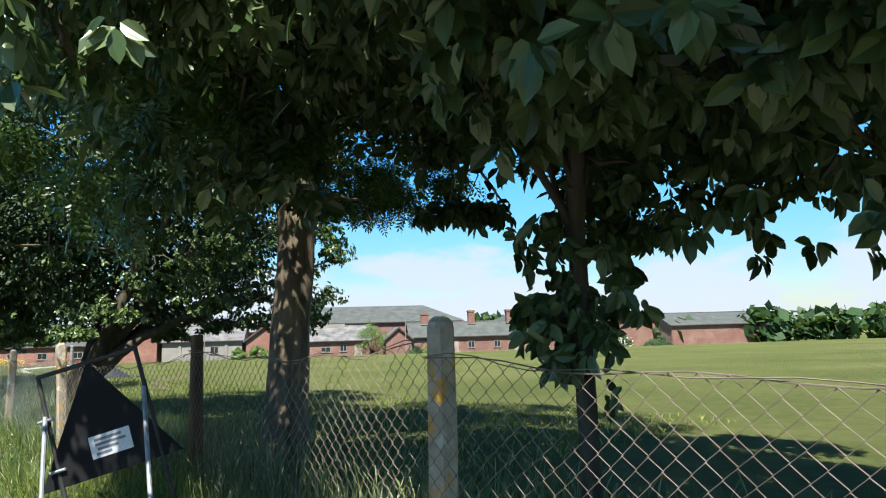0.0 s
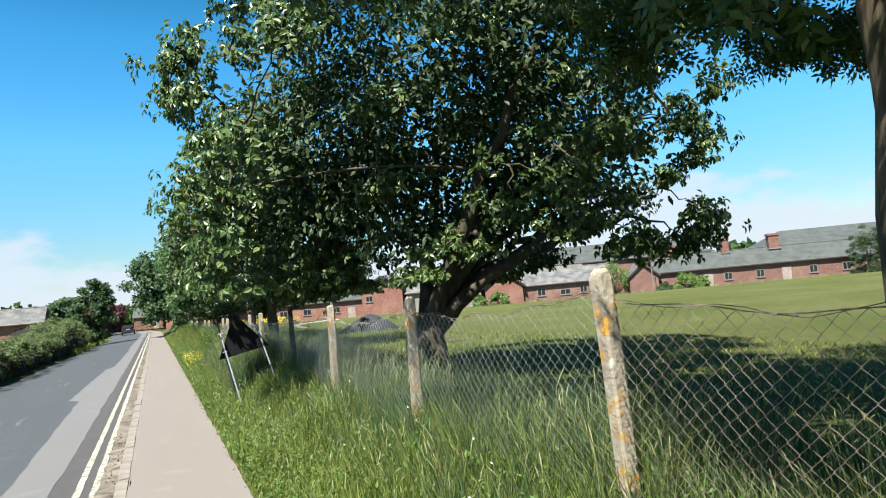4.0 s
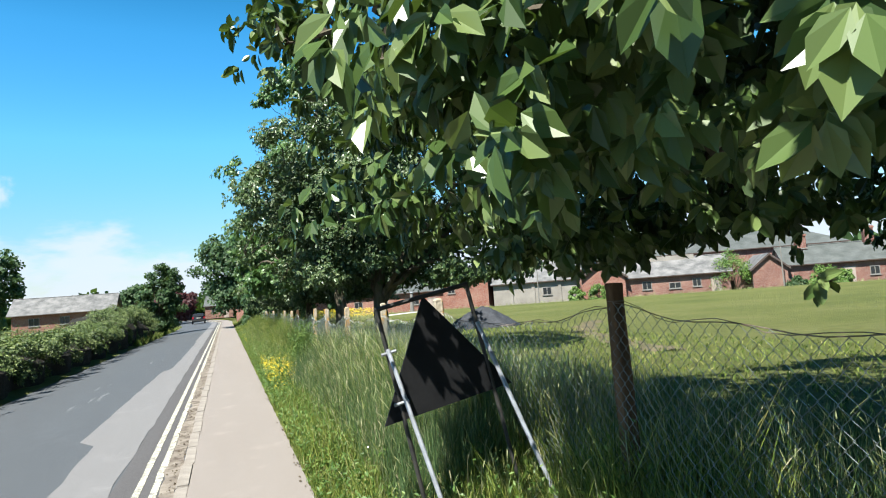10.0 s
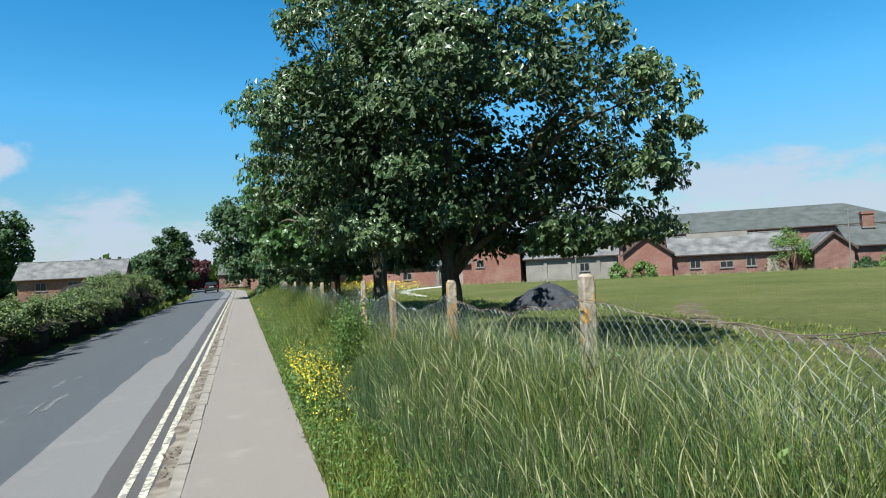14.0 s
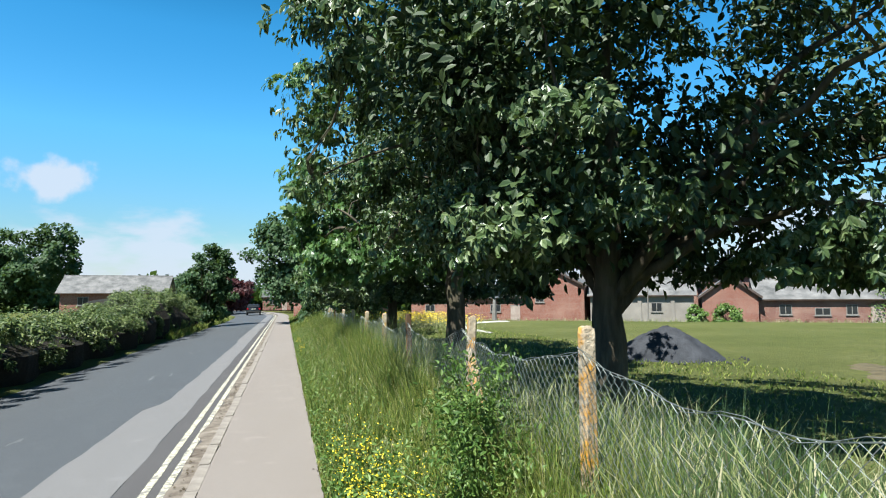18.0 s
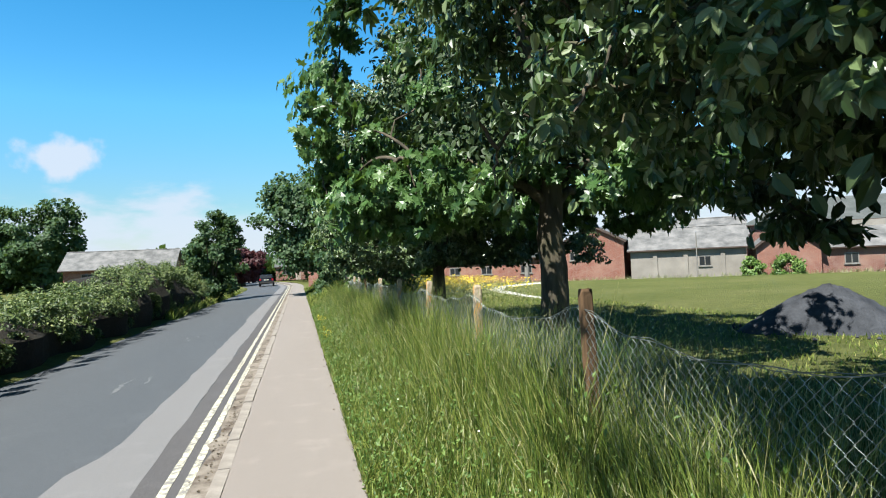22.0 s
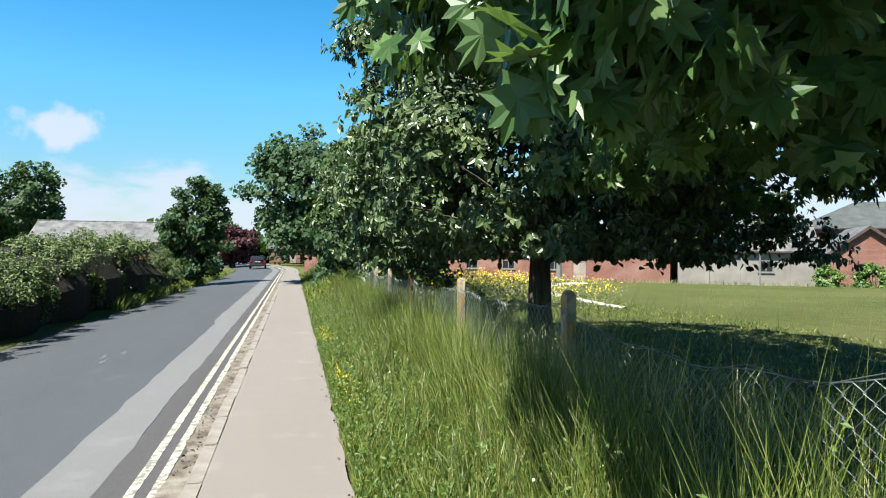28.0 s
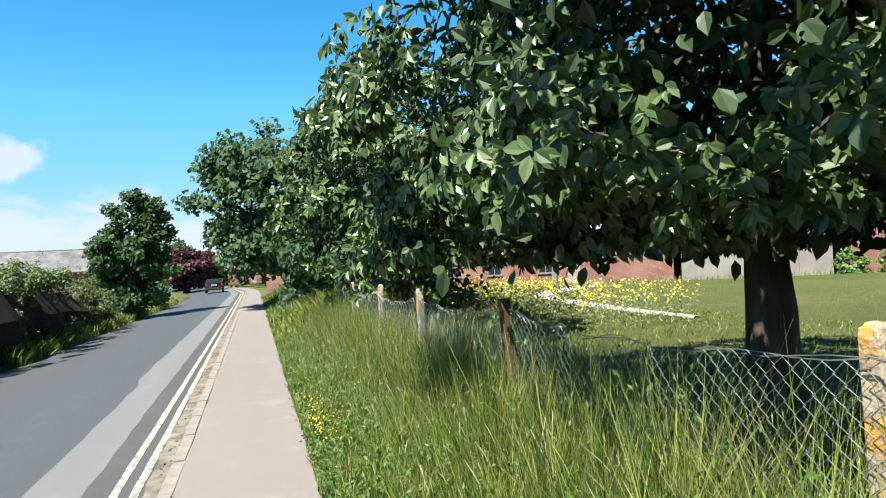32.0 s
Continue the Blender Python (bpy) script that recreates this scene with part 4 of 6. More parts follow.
tree("roadside_tree", (3.2, 62.5, tz(3.2, 62.5)), "bushy low roadside tree with leaves to the ground", "tree", 0.18, 0.9, (3.1, 62.0, 3.0), (2.9, 3.5, 2.8),
     clumps=220, leaf=0.17, template=WIDE, floor=0.35, left=2.3, limbs=8, seed=17, mat=M_leaf_a, bark=M_bark2, droop=0.5, boughs=80, tips=40, whorl=7, pad=0.55)
tree("roadside_tree", (2.6, 79.0, tz(2.6, 79)), "tall round tree leaning over the road bend", "tree", 0.3, 2.0, (1.9, 79.0, 4.5), (4.4, 4.4, 3.4),
     clumps=260, per=100, sigma=0.5, leaf=0.25, template=BLOB, floor=1.0, left=4.2, limbs=8, seed=18, mat=M_leaf_far, bark=M_bark2)
tree("roadside_tree", (4.2, 70.5, tz(4.2, 70.5)), "dense green tree among the roadside row", "tree", 0.25, 1.5, (4.0, 70.5, 3.5), (3.4, 3.6, 3.0),
     clumps=200, per=100, sigma=0.45, leaf=0.24, template=BLOB, floor=0.5, limbs=7, seed=19, mat=M_leaf_far, bark=M_bark2)
tree("young_tree", (-5.75, 82.6, -0.3), "narrow upright young tree at the road edge", "tree", 0.12, 0.7, (-5.55, 82.2, 2.9), (1.75, 1.8, 2.9),
     clumps=130, per=110, sigma=0.34, leaf=0.21, template=BLOB, floor=0.3, limbs=7, seed=20, mat=M_leaf_far, bark=M_bark2, lobes=0.2, group="trees over the road")
tree("bush_tree", (-6.6, 92.0, -0.2), "small rounded shrub at the far roadside", "shrub", 0.08, 0.3, (-6.6, 92.0, 1.0), (1.5, 2.4, 1.1),
     clumps=50, per=80, sigma=0.34, leaf=0.17, template=BLOB, floor=0.1, limbs=5, seed=21, mat=M_leaf_far, bark=M_bark2, group="trees over the road")
tree("copper_beech", (-7.6, 130.0, -0.2), "dark red-leaved copper beech by the bend", "tree", 0.3, 1.2, (-7.6, 130.0, 3.0), (3.2, 3.2, 2.5),
     clumps=130, per=90, sigma=0.5, leaf=0.4, template=BLOB, floor=0.6, limbs=6, seed=22, mat=M_leaf_red, bark=M_bark2, group="trees over the road")
for (x, y, r, h, sd) in ((-36.0, 139, 5.6, 13.3, 31), (-44.0, 141, 6.0, 10.8, 32), (-51.0, 143, 6.4, 8.6, 33), (-59.0, 145, 7.0, 6.6, 34), (-69.0, 147, 7.0, 6.0, 36), (-13.0, 142, 4.5, 6.8, 35)):
    tree("field_tree", (x, y, 0.0), "full dark green tree in a field clump", "tree", 0.25, 1.5, (x, y, h * 0.54), (r, r, h * 0.46),
         clumps=170, per=85, sigma=0.8, leaf=0.5, template=BLOB, floor=0.4, limbs=6, seed=sd, mat=M_leaf_far, bark=M_bark2, group="trees over the road")
tree("conifer", (64.0, 54.5, -0.6), "dark conifer in front of the long roofs", "tree", 0.15, 0.8, (64.0, 54.5, 2.0), (1.7, 1.7, 2.9),
     clumps=60, leaf=0.26, template=SLIM, floor=0.2, limbs=6, seed=41, mat=M_leaf_conifer, bark=M_bark2, boughs=40, tips=24, whorl=6, pad=0.4, group="trees by the buildings")


def fac(s, d, z=0.0):
    p = FAC_P + s * FAC_D + d * FAC_N
    return (float(p[0]), float(p[1]), z)


def bush(name, loc, rx, ry, rz, mat, label, seed, leaf=0.22, n=2600, flowers=None, group="shrubs by the buildings"):
    """A rounded shrub: stem, twigs and leaves."""
    rng = np.random.RandomState(seed)
    root = empty(name, loc, label, "shrub", group)
    d = rng.normal(0, 1, (max(20, n // 60), 3))
    d /= np.linalg.norm(d, axis=1)[:, None]
    d[:, 2] = np.abs(d[:, 2])
    c = d * np.array([rx, ry, rz]) * rng.uniform(0.72, 0.92, (len(d), 1))
    tw = [tube_arrays(bezier(np.zeros(3), p * 0.5 + np.array([0, 0, 0.15 * rz]), p, 4), np.array([0.035, 0.025, 0.015, 0.008]), 4) for p in c]
    v, q = join_arrays(tw)
    tagged(part("stems", fast_mesh("m", v, q, M_bark2), root), kind="stuff")
    v, f = leaf_cloud(rng, c, (0, 0, rz * 0.3), 70, 0.20 * min(rx, rz), leaf * 0.7, BLOB, 0.1)
    part("foliage", fast_mesh("m", v, f, mat), root)
    if flowers:
        p = c + rng.normal(0, 0.15, c.shape)
        p = np.repeat(p, 6, axis=0) + rng.normal(0, 0.25 * rx, (len(p) * 6, 3))
        v, f = scatter(BLOB, p, rng.normal(0, 1, p.shape), np.tile([0, 0, 1.0], (len(p), 1)), np.full(len(p), 0.22))
        part("blossom", fast_mesh("m", v, f, flowers), root)
    return root


bush("round_bush", fac(-1.6, -3.2, -0.8), 1.25, 1.2, 2.35, M_leaf_bush, "clipped round green bush by the brick gable", 51)
bush("round_bush", fac(-3.9, -2.6, -0.8), 0.95, 0.95, 2.2, M_leaf_bush, "clipped round green bush by the grey wall", 52)
bush("round_bush", fac(17.8, -2.6, -0.8), 1.6, 1.4, 2.5, M_leaf_bush, "rounded green bush before the low building", 53)
bush("round_bush", fac(15.6, -2.0, -0.8), 1.1, 1.0, 1.6, M_leaf_far, "loose pale shrub beside the round bush", 54)
bush("round_bush", fac(19.4, -2.2, -0.8), 0.9, 0.9, 2.0, M_leaf_bush, "small yellow-green round bush by the wall", 55)
bush("yard_bush", fac(10.9, 1.3, -0.8), 2.5, 2.0, 4.7, M_leaf_bush, "tall leafy shrub growing between two brick buildings", 56, n=4200)
bush("white_shrub", fac(40.0, -4.0, -0.6), 1.0, 1.0, 1.9, M_leaf_far, "white-flowering shrub near the conifer", 57, flowers=M_petal_white)
bush("low_shrub", fac(44.0, -4.5, -0.7), 3.0, 1.4, 1.5, M_leaf_far, "low spreading shrubs near the conifer", 58, n=3600)
bush("road_shrub", (3.9, 66.5, 0), 1.4, 2.0, 1.6, M_leaf_far, "low scrub below the roadside trees", 59, group="roadside shrubs")
bush("road_shrub", (2.1, 73.0, 0), 1.2, 3.0, 1.9, M_leaf_far, "low dark scrub at the footpath edge", 60, n=3600, group="roadside shrubs")

# ---- far woods, as closing distance ----
rng = np.random.RandomState(90)
cl = []
for (x0, x1, y0, y1, h, n) in ((-150, -14, 165, 215, 5.5, 150), (-150, -40, 120, 160, 4.0, 90), (2, 40, 150, 200, 5.0, 50), (-16, 6, 196, 215, 4.6, 40), (70, 260, 20, 130, 4.0, 80), (60, 240, -140, 10, 4.5, 60), (-160, -60, -60, 110, 4.5, 60)):
    c = np.stack([rng.uniform(x0, x1, n), rng.uniform(y0, y1, n), np.zeros(n)], -1)
    hh = h * rng.uniform(0.6, 1.25, n)
    for p, hgt in zip(c, hh):
        m = 14
        d = rng.normal(0, 1, (m, 3))
        d /= np.linalg.norm(d, axis=1)[:, None]
        cl.append(p + np.array([0, 0, hgt * 0.5]) + d * np.array([hgt * 0.55, hgt * 0.55, hgt * 0.48]))
cl = np.concatenate(cl)
v, f = leaf_cloud(rng, cl, (0, 80, -20), 9, 1.1, 2.0, BLOB, 0.1)
thing("far_woods", fast_mesh("m", v, f, M_leaf_far), "distant belt of green trees round the fields", "woods", kind="stuff")

# ---- hedge over the road ----
def hedge_arrays(y0, y1, x_face, width, height, shoots, leaf, seed):
    """Leafy bulges crowding over a hedge: domed tops that overhang a steep, ragged face."""
    rng = np.random.RandomState(seed)
    n = int((y1 - y0) * 7)
    y = rng.uniform(y0, y1, n)
    row = rng.uniform(0, 1, n)
    x = x_face - 0.22 - row * (width - 0.5)
    r = np.where(row < 0.22, rng.uniform(0.20, 0.32, n), rng.uniform(0.30, 0.62, n))
    z = height(y) - r * 0.75 + rng.normal(0, 0.13, n) - 0.08 * (row < 0.22)
    side = rng.uniform(0, 1, n) < 0.30
    r = np.where(side, rng.uniform(0.22, 0.34, n), r)
    x = np.where(side, x_face - 0.82 + rng.normal(0, 0.06, n), x)
    z = np.where(side, rng.uniform(-0.1, 1, n) * (height(y) - 0.5), z)
    c = np.stack([x, y, z], -1)
    d = rng.normal(0, 1, (n * shoots, 3))
    d /= np.linalg.norm(d, axis=1)[:, None]
    d[:, 2] = np.where(d[:, 2] < -0.35, -d[:, 2], d[:, 2])
    tip = np.repeat(c, shoots, axis=0) + d * (np.repeat(r, shoots) * rng.uniform(0.8, 1.14, n * shoots))[:, None]
    ax = d + np.array([0, 0, 0.35]) + rng.normal(0, 0.25, d.shape)
    ax /= np.linalg.norm(ax, axis=1)[:, None]
    v, f = rosettes(rng, tip, ax, 5, leaf, DIAMOND, 0.25)
    # long loose shoots above the trimmed top
    m = int((y1 - y0) * 5)
    sy = rng.uniform(y0, y1, m)
    sx = x_face - 0.3 - rng.uniform(0, 1.6, m)
    k = 7
    t = np.tile(np.linspace(0.1, 1, k), m)
    ln, lx, ly = np.repeat(rng.uniform(0.15, 0.5, m), k), np.repeat(rng.normal(0, 0.3, m), k), np.repeat(rng.normal(0, 0.3, m), k)
    p = np.stack([np.repeat(sx, k) + lx * ln * t, np.repeat(sy, k) + ly * ln * t, np.repeat(height(sy) - 0.05, k) + ln * t], -1)
    v2, f2 = rosettes(rng, p, np.tile([0, 0, 1.0], (m * k, 1)), 3, leaf * 0.9, DIAMOND, 0.1)
    return np.concatenate([v, v2]), np.concatenate([f, f2 + len(v)])


def hedge_top(y):
    return np.interp(y, [0, 40, 50, 61, 63.5, 68, 73, 77, 80], [1.26, 1.18, 1.10, 1.2, 1.9, 2.1, 1.85, 1.0, 0.6])


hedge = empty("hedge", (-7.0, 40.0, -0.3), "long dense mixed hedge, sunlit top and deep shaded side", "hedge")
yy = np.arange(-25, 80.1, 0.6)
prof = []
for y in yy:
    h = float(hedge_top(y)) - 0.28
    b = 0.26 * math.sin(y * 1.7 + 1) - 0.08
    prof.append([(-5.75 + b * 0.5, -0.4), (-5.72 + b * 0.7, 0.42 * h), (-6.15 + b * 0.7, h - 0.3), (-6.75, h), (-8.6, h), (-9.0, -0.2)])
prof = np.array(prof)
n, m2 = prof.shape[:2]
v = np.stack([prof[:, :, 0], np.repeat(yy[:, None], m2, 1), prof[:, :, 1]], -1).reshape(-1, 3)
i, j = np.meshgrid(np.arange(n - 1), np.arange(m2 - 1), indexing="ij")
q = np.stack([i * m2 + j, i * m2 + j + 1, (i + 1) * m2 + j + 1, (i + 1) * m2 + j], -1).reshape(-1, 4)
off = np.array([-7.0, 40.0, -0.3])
# twiggy core; its near-black colour stands for shade on the lower face
part("inner_growth", fast_mesh("m", v - off, [q, np.arange(m2)[None], np.arange((n - 1) * m2, n * m2)[None]], M_twig_shade), hedge)
v, f = hedge_arrays(-4, 79, -5.10, 2.9, hedge_top, 52, 0.11, 61)
tagged(part("foliage", fast_mesh("m", v - off, f, M_leaf_hedge), hedge), kind="stuff")

# ---- wire fence ----
POSTS = [(1.72, 8.6, 1.66), (1.73, 11.24, 1.67), (1.95, 13.97, 1.66), (1.73, 16.47, 1.65), (1.68, 18.98, 1.60), (1.71, 21.7, 1.58), (1.77, 24.33, 1.58), (1.72, 27.01, 1.55), (1.82, 29.79, 1.52),
         (1.74, 32.0, 1.48), (1.80, 34.6, 1.45), (1.87, 37.26, 1.45), (1.79, 39.72, 1.42), (1.83, 42.41, 1.38), (1.77, 44.8, 1.38), (1.79, 47.25, 1.38), (1.78, 49.89, 1.36), (1.82, 52.56, 1.33),
         (1.85, 55.3, 1.33), (1.9, 58.0, 1.32), (1.95, 60.8, 1.32), (2.0, 63.6, 1.32)]
# posts in tree shadow: a darker material paints that shadow onto them
SHADOWED = {2, 6, 12, 17}
fence = empty("wire_fence", (1.75, 36.0, 0.0), "old chain-link fence on lichened concrete posts, sagging top wire", "fence")
FO = np.array([1.75, 36.0, 0.0])


def post_mesh(w, h, mat, seed, rounded=True):
    """A square post with a rounded, chipped head, its foot at z 0."""
    rng = np.random.RandomState(seed)
    bm = bmesh.new()
    levels = [0.0, 0.35 * h, 0.7 * h, h - w * 0.55, h - w * 0.2, h]
    scale = [1, 1, 0.99, 0.98, 0.86 if rounded else 0.96, 0.5 if rounded else 0.84]
    rings = []
    for z, s in zip(levels, scale):
        ring = []
        for (a, b) in ((-1, -0.72), (-0.72, -1), (0.72, -1), (1, -0.72), (1, 0.72), (0.72, 1), (-0.72, 1), (-1, 0.72)):
            ring.append(bm.verts.new((a * w / 2 * s + rng.normal(0, 0.0025), b * w / 2 * s + rng.normal(0, 0.0025), z + rng.normal(0, 0.003))))
        rings.append(ring)
    for r0, r1 in zip(rings, rings[1:]):
        for i in range(8):
            bm.faces.new((r0[i], r0[(i + 1) % 8], r1[(i + 1) % 8], r1[i]))
    bm.faces.new(rings[-1])
    bm.faces.new(rings[0][::-1])
    return bm_mesh(bm, mat)


for i, (px, py, pz) in enumerate(POSTS):
    foot_z = tz(px, py) - 0.1
    shadowed = i in SHADOWED
    w = 0.075 if shadowed else 0.082
    ob = part("post", post_mesh(w, pz - foot_z, M_post_shadowed if shadowed else M_lichen if i in (9, 10, 11, 13, 14, 15, 16) else M_post, 100 + i, rounded=not shadowed), fence, "post in tree shadow, darkened by its colour" if shadowed else "concrete post with orange lichen")
    lean = rs.normal(0, 1.0, 2)
    ob.matrix_basis = pose(px - FO[0], py - FO[1], foot_z, lean[0], lean[1] - (1.5 if i in (7, 3) else 0), rs.uniform(-4, 4))
    if i == 11:
        bm_b = post_mesh(0.08, 1.35, M_lichen, 140)
        br = part("brace", bm_b, fence, "slanting concrete brace")
        br.matrix_basis = pose(px - FO[0], py - FO[1] - 0.86, foot_z + 0.08, -38, 0, 0)
gx2 = 0.038
for i in range(len(POSTS) - 1):
    a, b = np.array(POSTS[i]), np.array(POSTS[i + 1])
    L = float(np.linalg.norm(b[:2] - a[:2]))
    sag = rs.uniform(0.05, 0.13) + (0.05 if 8 < i < 13 else 0.0)
    drop = rs.uniform(0.08, 0.14)

    def top_at(t):
        return a[2] + (b[2] - a[2]) * t - drop - sag * 4 * t * (1 - t) + 0.012 * np.sin(t * 23 + i)

    t = np.linspace(0, 1, 22)
    line = a + (b - a) * t[:, None]
    line[:, 2] = top_at(t)
    line[:, 0] -= 0.06
    v, q = tube_arrays(line - FO, np.full(22, 0.0026), 5)
    part("top_wire", fast_mesh("m", v, q, M_rust if i < 9 else M_wire), fence)
    twist = line + np.stack([0.009 * np.cos(t * 160), 0 * t, 0.016 * np.sin(t * 160)], -1)
    v, q = tube_arrays(twist - FO, np.full(22, 0.0018), 4)
    part("twist_wire", fast_mesh("m", v, q, M_rust if i < 9 else M_wire), fence)
    near = 1 if i < 18 else 2
    nw = int(L / (gx2 * near))
    rows = int(1.12 / (0.036 * near))
    rad = 0.0018 * (1 if near == 1 else 1.8)
    bay = []
    for k3 in range(nw):
        c0 = (k3 + 0.5) / nw
        r = np.arange(rows + 1)
        tt = np.clip(c0 + (((r + k3) % 2) - 0.5) * (gx2 * near) / L * 1.02, 0, 1)
        zt = top_at(tt)
        p = a + (b - a) * tt[:, None]
        p[:, 2] = zt - r * 0.036 * near
        p[:, 0] += -0.060 + 0.004 * np.where((r + k3) % 2 == 0, 1, -1) + 0.03 * np.sin(tt * 5 + i) * np.sin(np.pi * tt) * np.minimum(r / 14.0, 1)
        p = p[p[:, 2] > 0.0]
        if len(p) > 3:
            bay.append(tube_arrays(p - FO, np.full(len(p), rad), 3))
    v, q = join_arrays(bay)
    part("chain_link", fast_mesh("m", v, q, M_rust if i < 3 else M_wire), fence)


# ---- road signs seen from behind ----
def road_sign(loc, rz, tilt, with_label, label):
    """A triangular plate on a leaning tube frame with two back stays; x across, y away from the viewer."""
    root = empty("road_sign", loc, label, "road sign", "temporary road signs", rz=rz)
    tl = radians(tilt)

    def rot(p):
        return (p[0] * math.cos(tl) - p[2] * math.sin(tl), p[1], p[0] * math.sin(tl) + p[2] * math.cos(tl))

    A, B, C, th = (0.0, 1.38), (-0.43, 0.69), (0.43, 0.69), 0.008
    bm = bmesh.new()
    outline = []
    for (p, pa, pb) in ((A, C, B), (B, A, C), (C, B, A)):
        for f in (0.035, 0.0, -0.035):
            w1, w2 = max(f, 0) + 0.012, max(-f, 0) + 0.012
            outline.append((p[0] + (pa[0] - p[0]) * w1 + (pb[0] - p[0]) * w2, p[1] + (pa[1] - p[1]) * w1 + (pb[1] - p[1]) * w2))
    fr = [bm.verts.new(rot((x, -th, z))) for x, z in outline]
    bk = [bm.verts.new(rot((x, th, z))) for x, z in outline]
    bm.faces.new(fr)
    bm.faces.new(bk[::-1])
    for i in range(9):
        bm.faces.new((fr[i], bk[i], bk[(i + 1) % 9], fr[(i + 1) % 9]))
    bmesh.ops.recalc_face_normals(bm, faces=bm.faces[:])
    part("plate", bm_mesh(bm, M_black), root, "black triangular back of a warning sign")
    for (z, x0, x1) in ((0.80, -0.335, -0.245), (1.10, -0.335, -0.245)):
        part("clip_bar", tube_mesh([rot((x0, -0.022, z)), rot((x1, -0.022, z))], 0.010, M_tube, 6), root)
    for sx in (-0.29, 0.29):
        part("leg", tube_mesh([rot((sx * 1.04, 0.0, -0.12)), rot((sx, 0.0, 1.36))], 0.0135, M_dark_tube, 8), root, "dark steel leg")
        part("stay", tube_mesh([rot((sx, -0.02, 1.12)), rot((sx * 1.05, -0.62, -0.12))], 0.013, M_tube, 8), root, "grey steel back stay")
    part("top_bar", tube_mesh([rot((-0.30, 0, 1.36)), rot((0.30, 0, 1.36))], 0.0135, M_dark_tube, 8), root)
    if with_label:
        bm = bmesh.new()
        vs = [bm.verts.new(rot(p)) for p in ((-0.09, -0.0125, 0.80), (0.15, -0.0125, 0.80), (0.15, -0.0125, 0.93), (-0.09, -0.0125, 0.93))]
        bm.faces.new(vs)
        ext = bmesh.ops.extrude_face_region(bm, geom=bm.faces[:])
        for g in ext["geom"]:
            if isinstance(g, bmesh.types.BMVert):
                g.co.y += 0.003
        bmesh.ops.recalc_face_normals(bm, faces=bm.faces[:])
        lab = part("paper_label", bm_mesh(bm, M_label), root, "white printed label with unreadable lines")
        for (x0, x1, z) in ((-0.06, 0.10, 0.905), (-0.06, 0.12, 0.877), (-0.05, 0.07, 0.85), (-0.06, 0.03, 0.823)):
            bm = bmesh.new()
            vs = [bm.verts.new(rot(p)) for p in ((x0, -0.0145, z - 0.008), (x1, -0.0145, z - 0.008), (x1, -0.0145, z + 0.008), (x0, -0.0145, z + 0.008))]
            bm.faces.new(vs)
            part("print_line", bm_mesh(bm, M_ink), lab)
    return root


road_sign((1.25, 25.2, 0.25), 0, 11, False, "black-backed triangular road sign leaning on a tube frame in grass")
road_sign((1.48, 13.52, 0.2), -40, 16, True, "black-backed triangular road sign with a white paper label")

# ---- spoil heap and gravel track in the field ----
rng = np.random.RandomState(5)
nr, na = 16, 40
rr = np.linspace(0, 1, nr)
aa = np.linspace(0, 2 * np.pi, na, endpoint=False)
R, A2 = np.meshgrid(rr, aa, indexing="ij")
stretch = 1 + 0.18 * np.cos(2 * A2 + 0.6) + 0.10 * np.sin(3 * A2)
hx, hy = R * 1.55 * stretch * np.cos(A2), R * 1.35 * stretch * np.sin(A2)
hz = 0.98 * (1 - R ** 1.35) * (1 + 0.05 * np.sin(5 * A2) * R) + rng.normal(0, 0.018, R.shape) * (R < 0.98) - 0.12
hi = np.arange(nr * na).reshape(nr, na)
q = np.stack([hi[:-1], hi[1:], np.roll(hi, -1, 1)[1:], np.roll(hi, -1, 1)[:-1]], -1).reshape(-1, 4)
heap = thing("spoil_mound", fast_mesh("m", np.stack([hx, hy, hz], -1), q, M_heap, True), "dark grey heap of road spoil on the grass", "heap")
heap.matrix_basis = pose(10.1, 46.65, tz(10.1, 46.65))
lumps = []
for _ in range(46):
    a, r = rng.uniform(0, 6.28), rng.uniform(1.35, 1.8)
    p = np.array([10.1 + r * math.cos(a) * 1.2, 46.65 + r * math.sin(a), 0.0])
    s = rng.uniform(0.02, 0.055)
    cube = rng.normal(0, 1, (6, 3))
    oct_v = np.array([[1, 0, 0], [-1, 0, 0], [0, 1, 0], [0, -1, 0], [0, 0, 1], [0, 0, -1]]) * (1 + 0.25 * cube) * s
    oct_f = np.array([[0, 2, 4], [2, 1, 4], [1, 3, 4], [3, 0, 4], [2, 0, 5], [1, 2, 5], [3, 1, 5], [0, 3, 5]])
    lumps.append((oct_v + p + np.array([0, 0, tz(p[0], p[1]) + s * 0.4]), oct_f))
v, f = join_arrays(lumps)
thing("spoil_crumbs", fast_mesh("m", v, f, M_heap), "loose dark lumps round the spoil heap", "rubble", kind="stuff")

ctrl = np.array([[16.5, 78.0], [14.2, 76.4], [12.0, 74.0], [10.8, 70.5], [10.3, 66.5], [10.0, 63.5], [9.9, 61.0]])
s = np.linspace(0, len(ctrl) - 1, 90)
cx, cy = np.interp(s, range(len(ctrl)), ctrl[:, 0]), np.interp(s, range(len(ctrl)), ctrl[:, 1])
ker = np.ones(9) / 9
cx2, cy2 = np.convolve(np.pad(cx, 4, "edge"), ker, "valid"), np.convolve(np.pad(cy, 4, "edge"), ker, "valid")
tx, ty = np.gradient(cx2), np.gradient(cy2)
ln = np.hypot(tx, ty)
w = np.interp(s, [0, 3, 5, 6], [0.7, 0.45, 0.2, 0.05]) + rng.normal(0, 0.05, 90)
cols = []
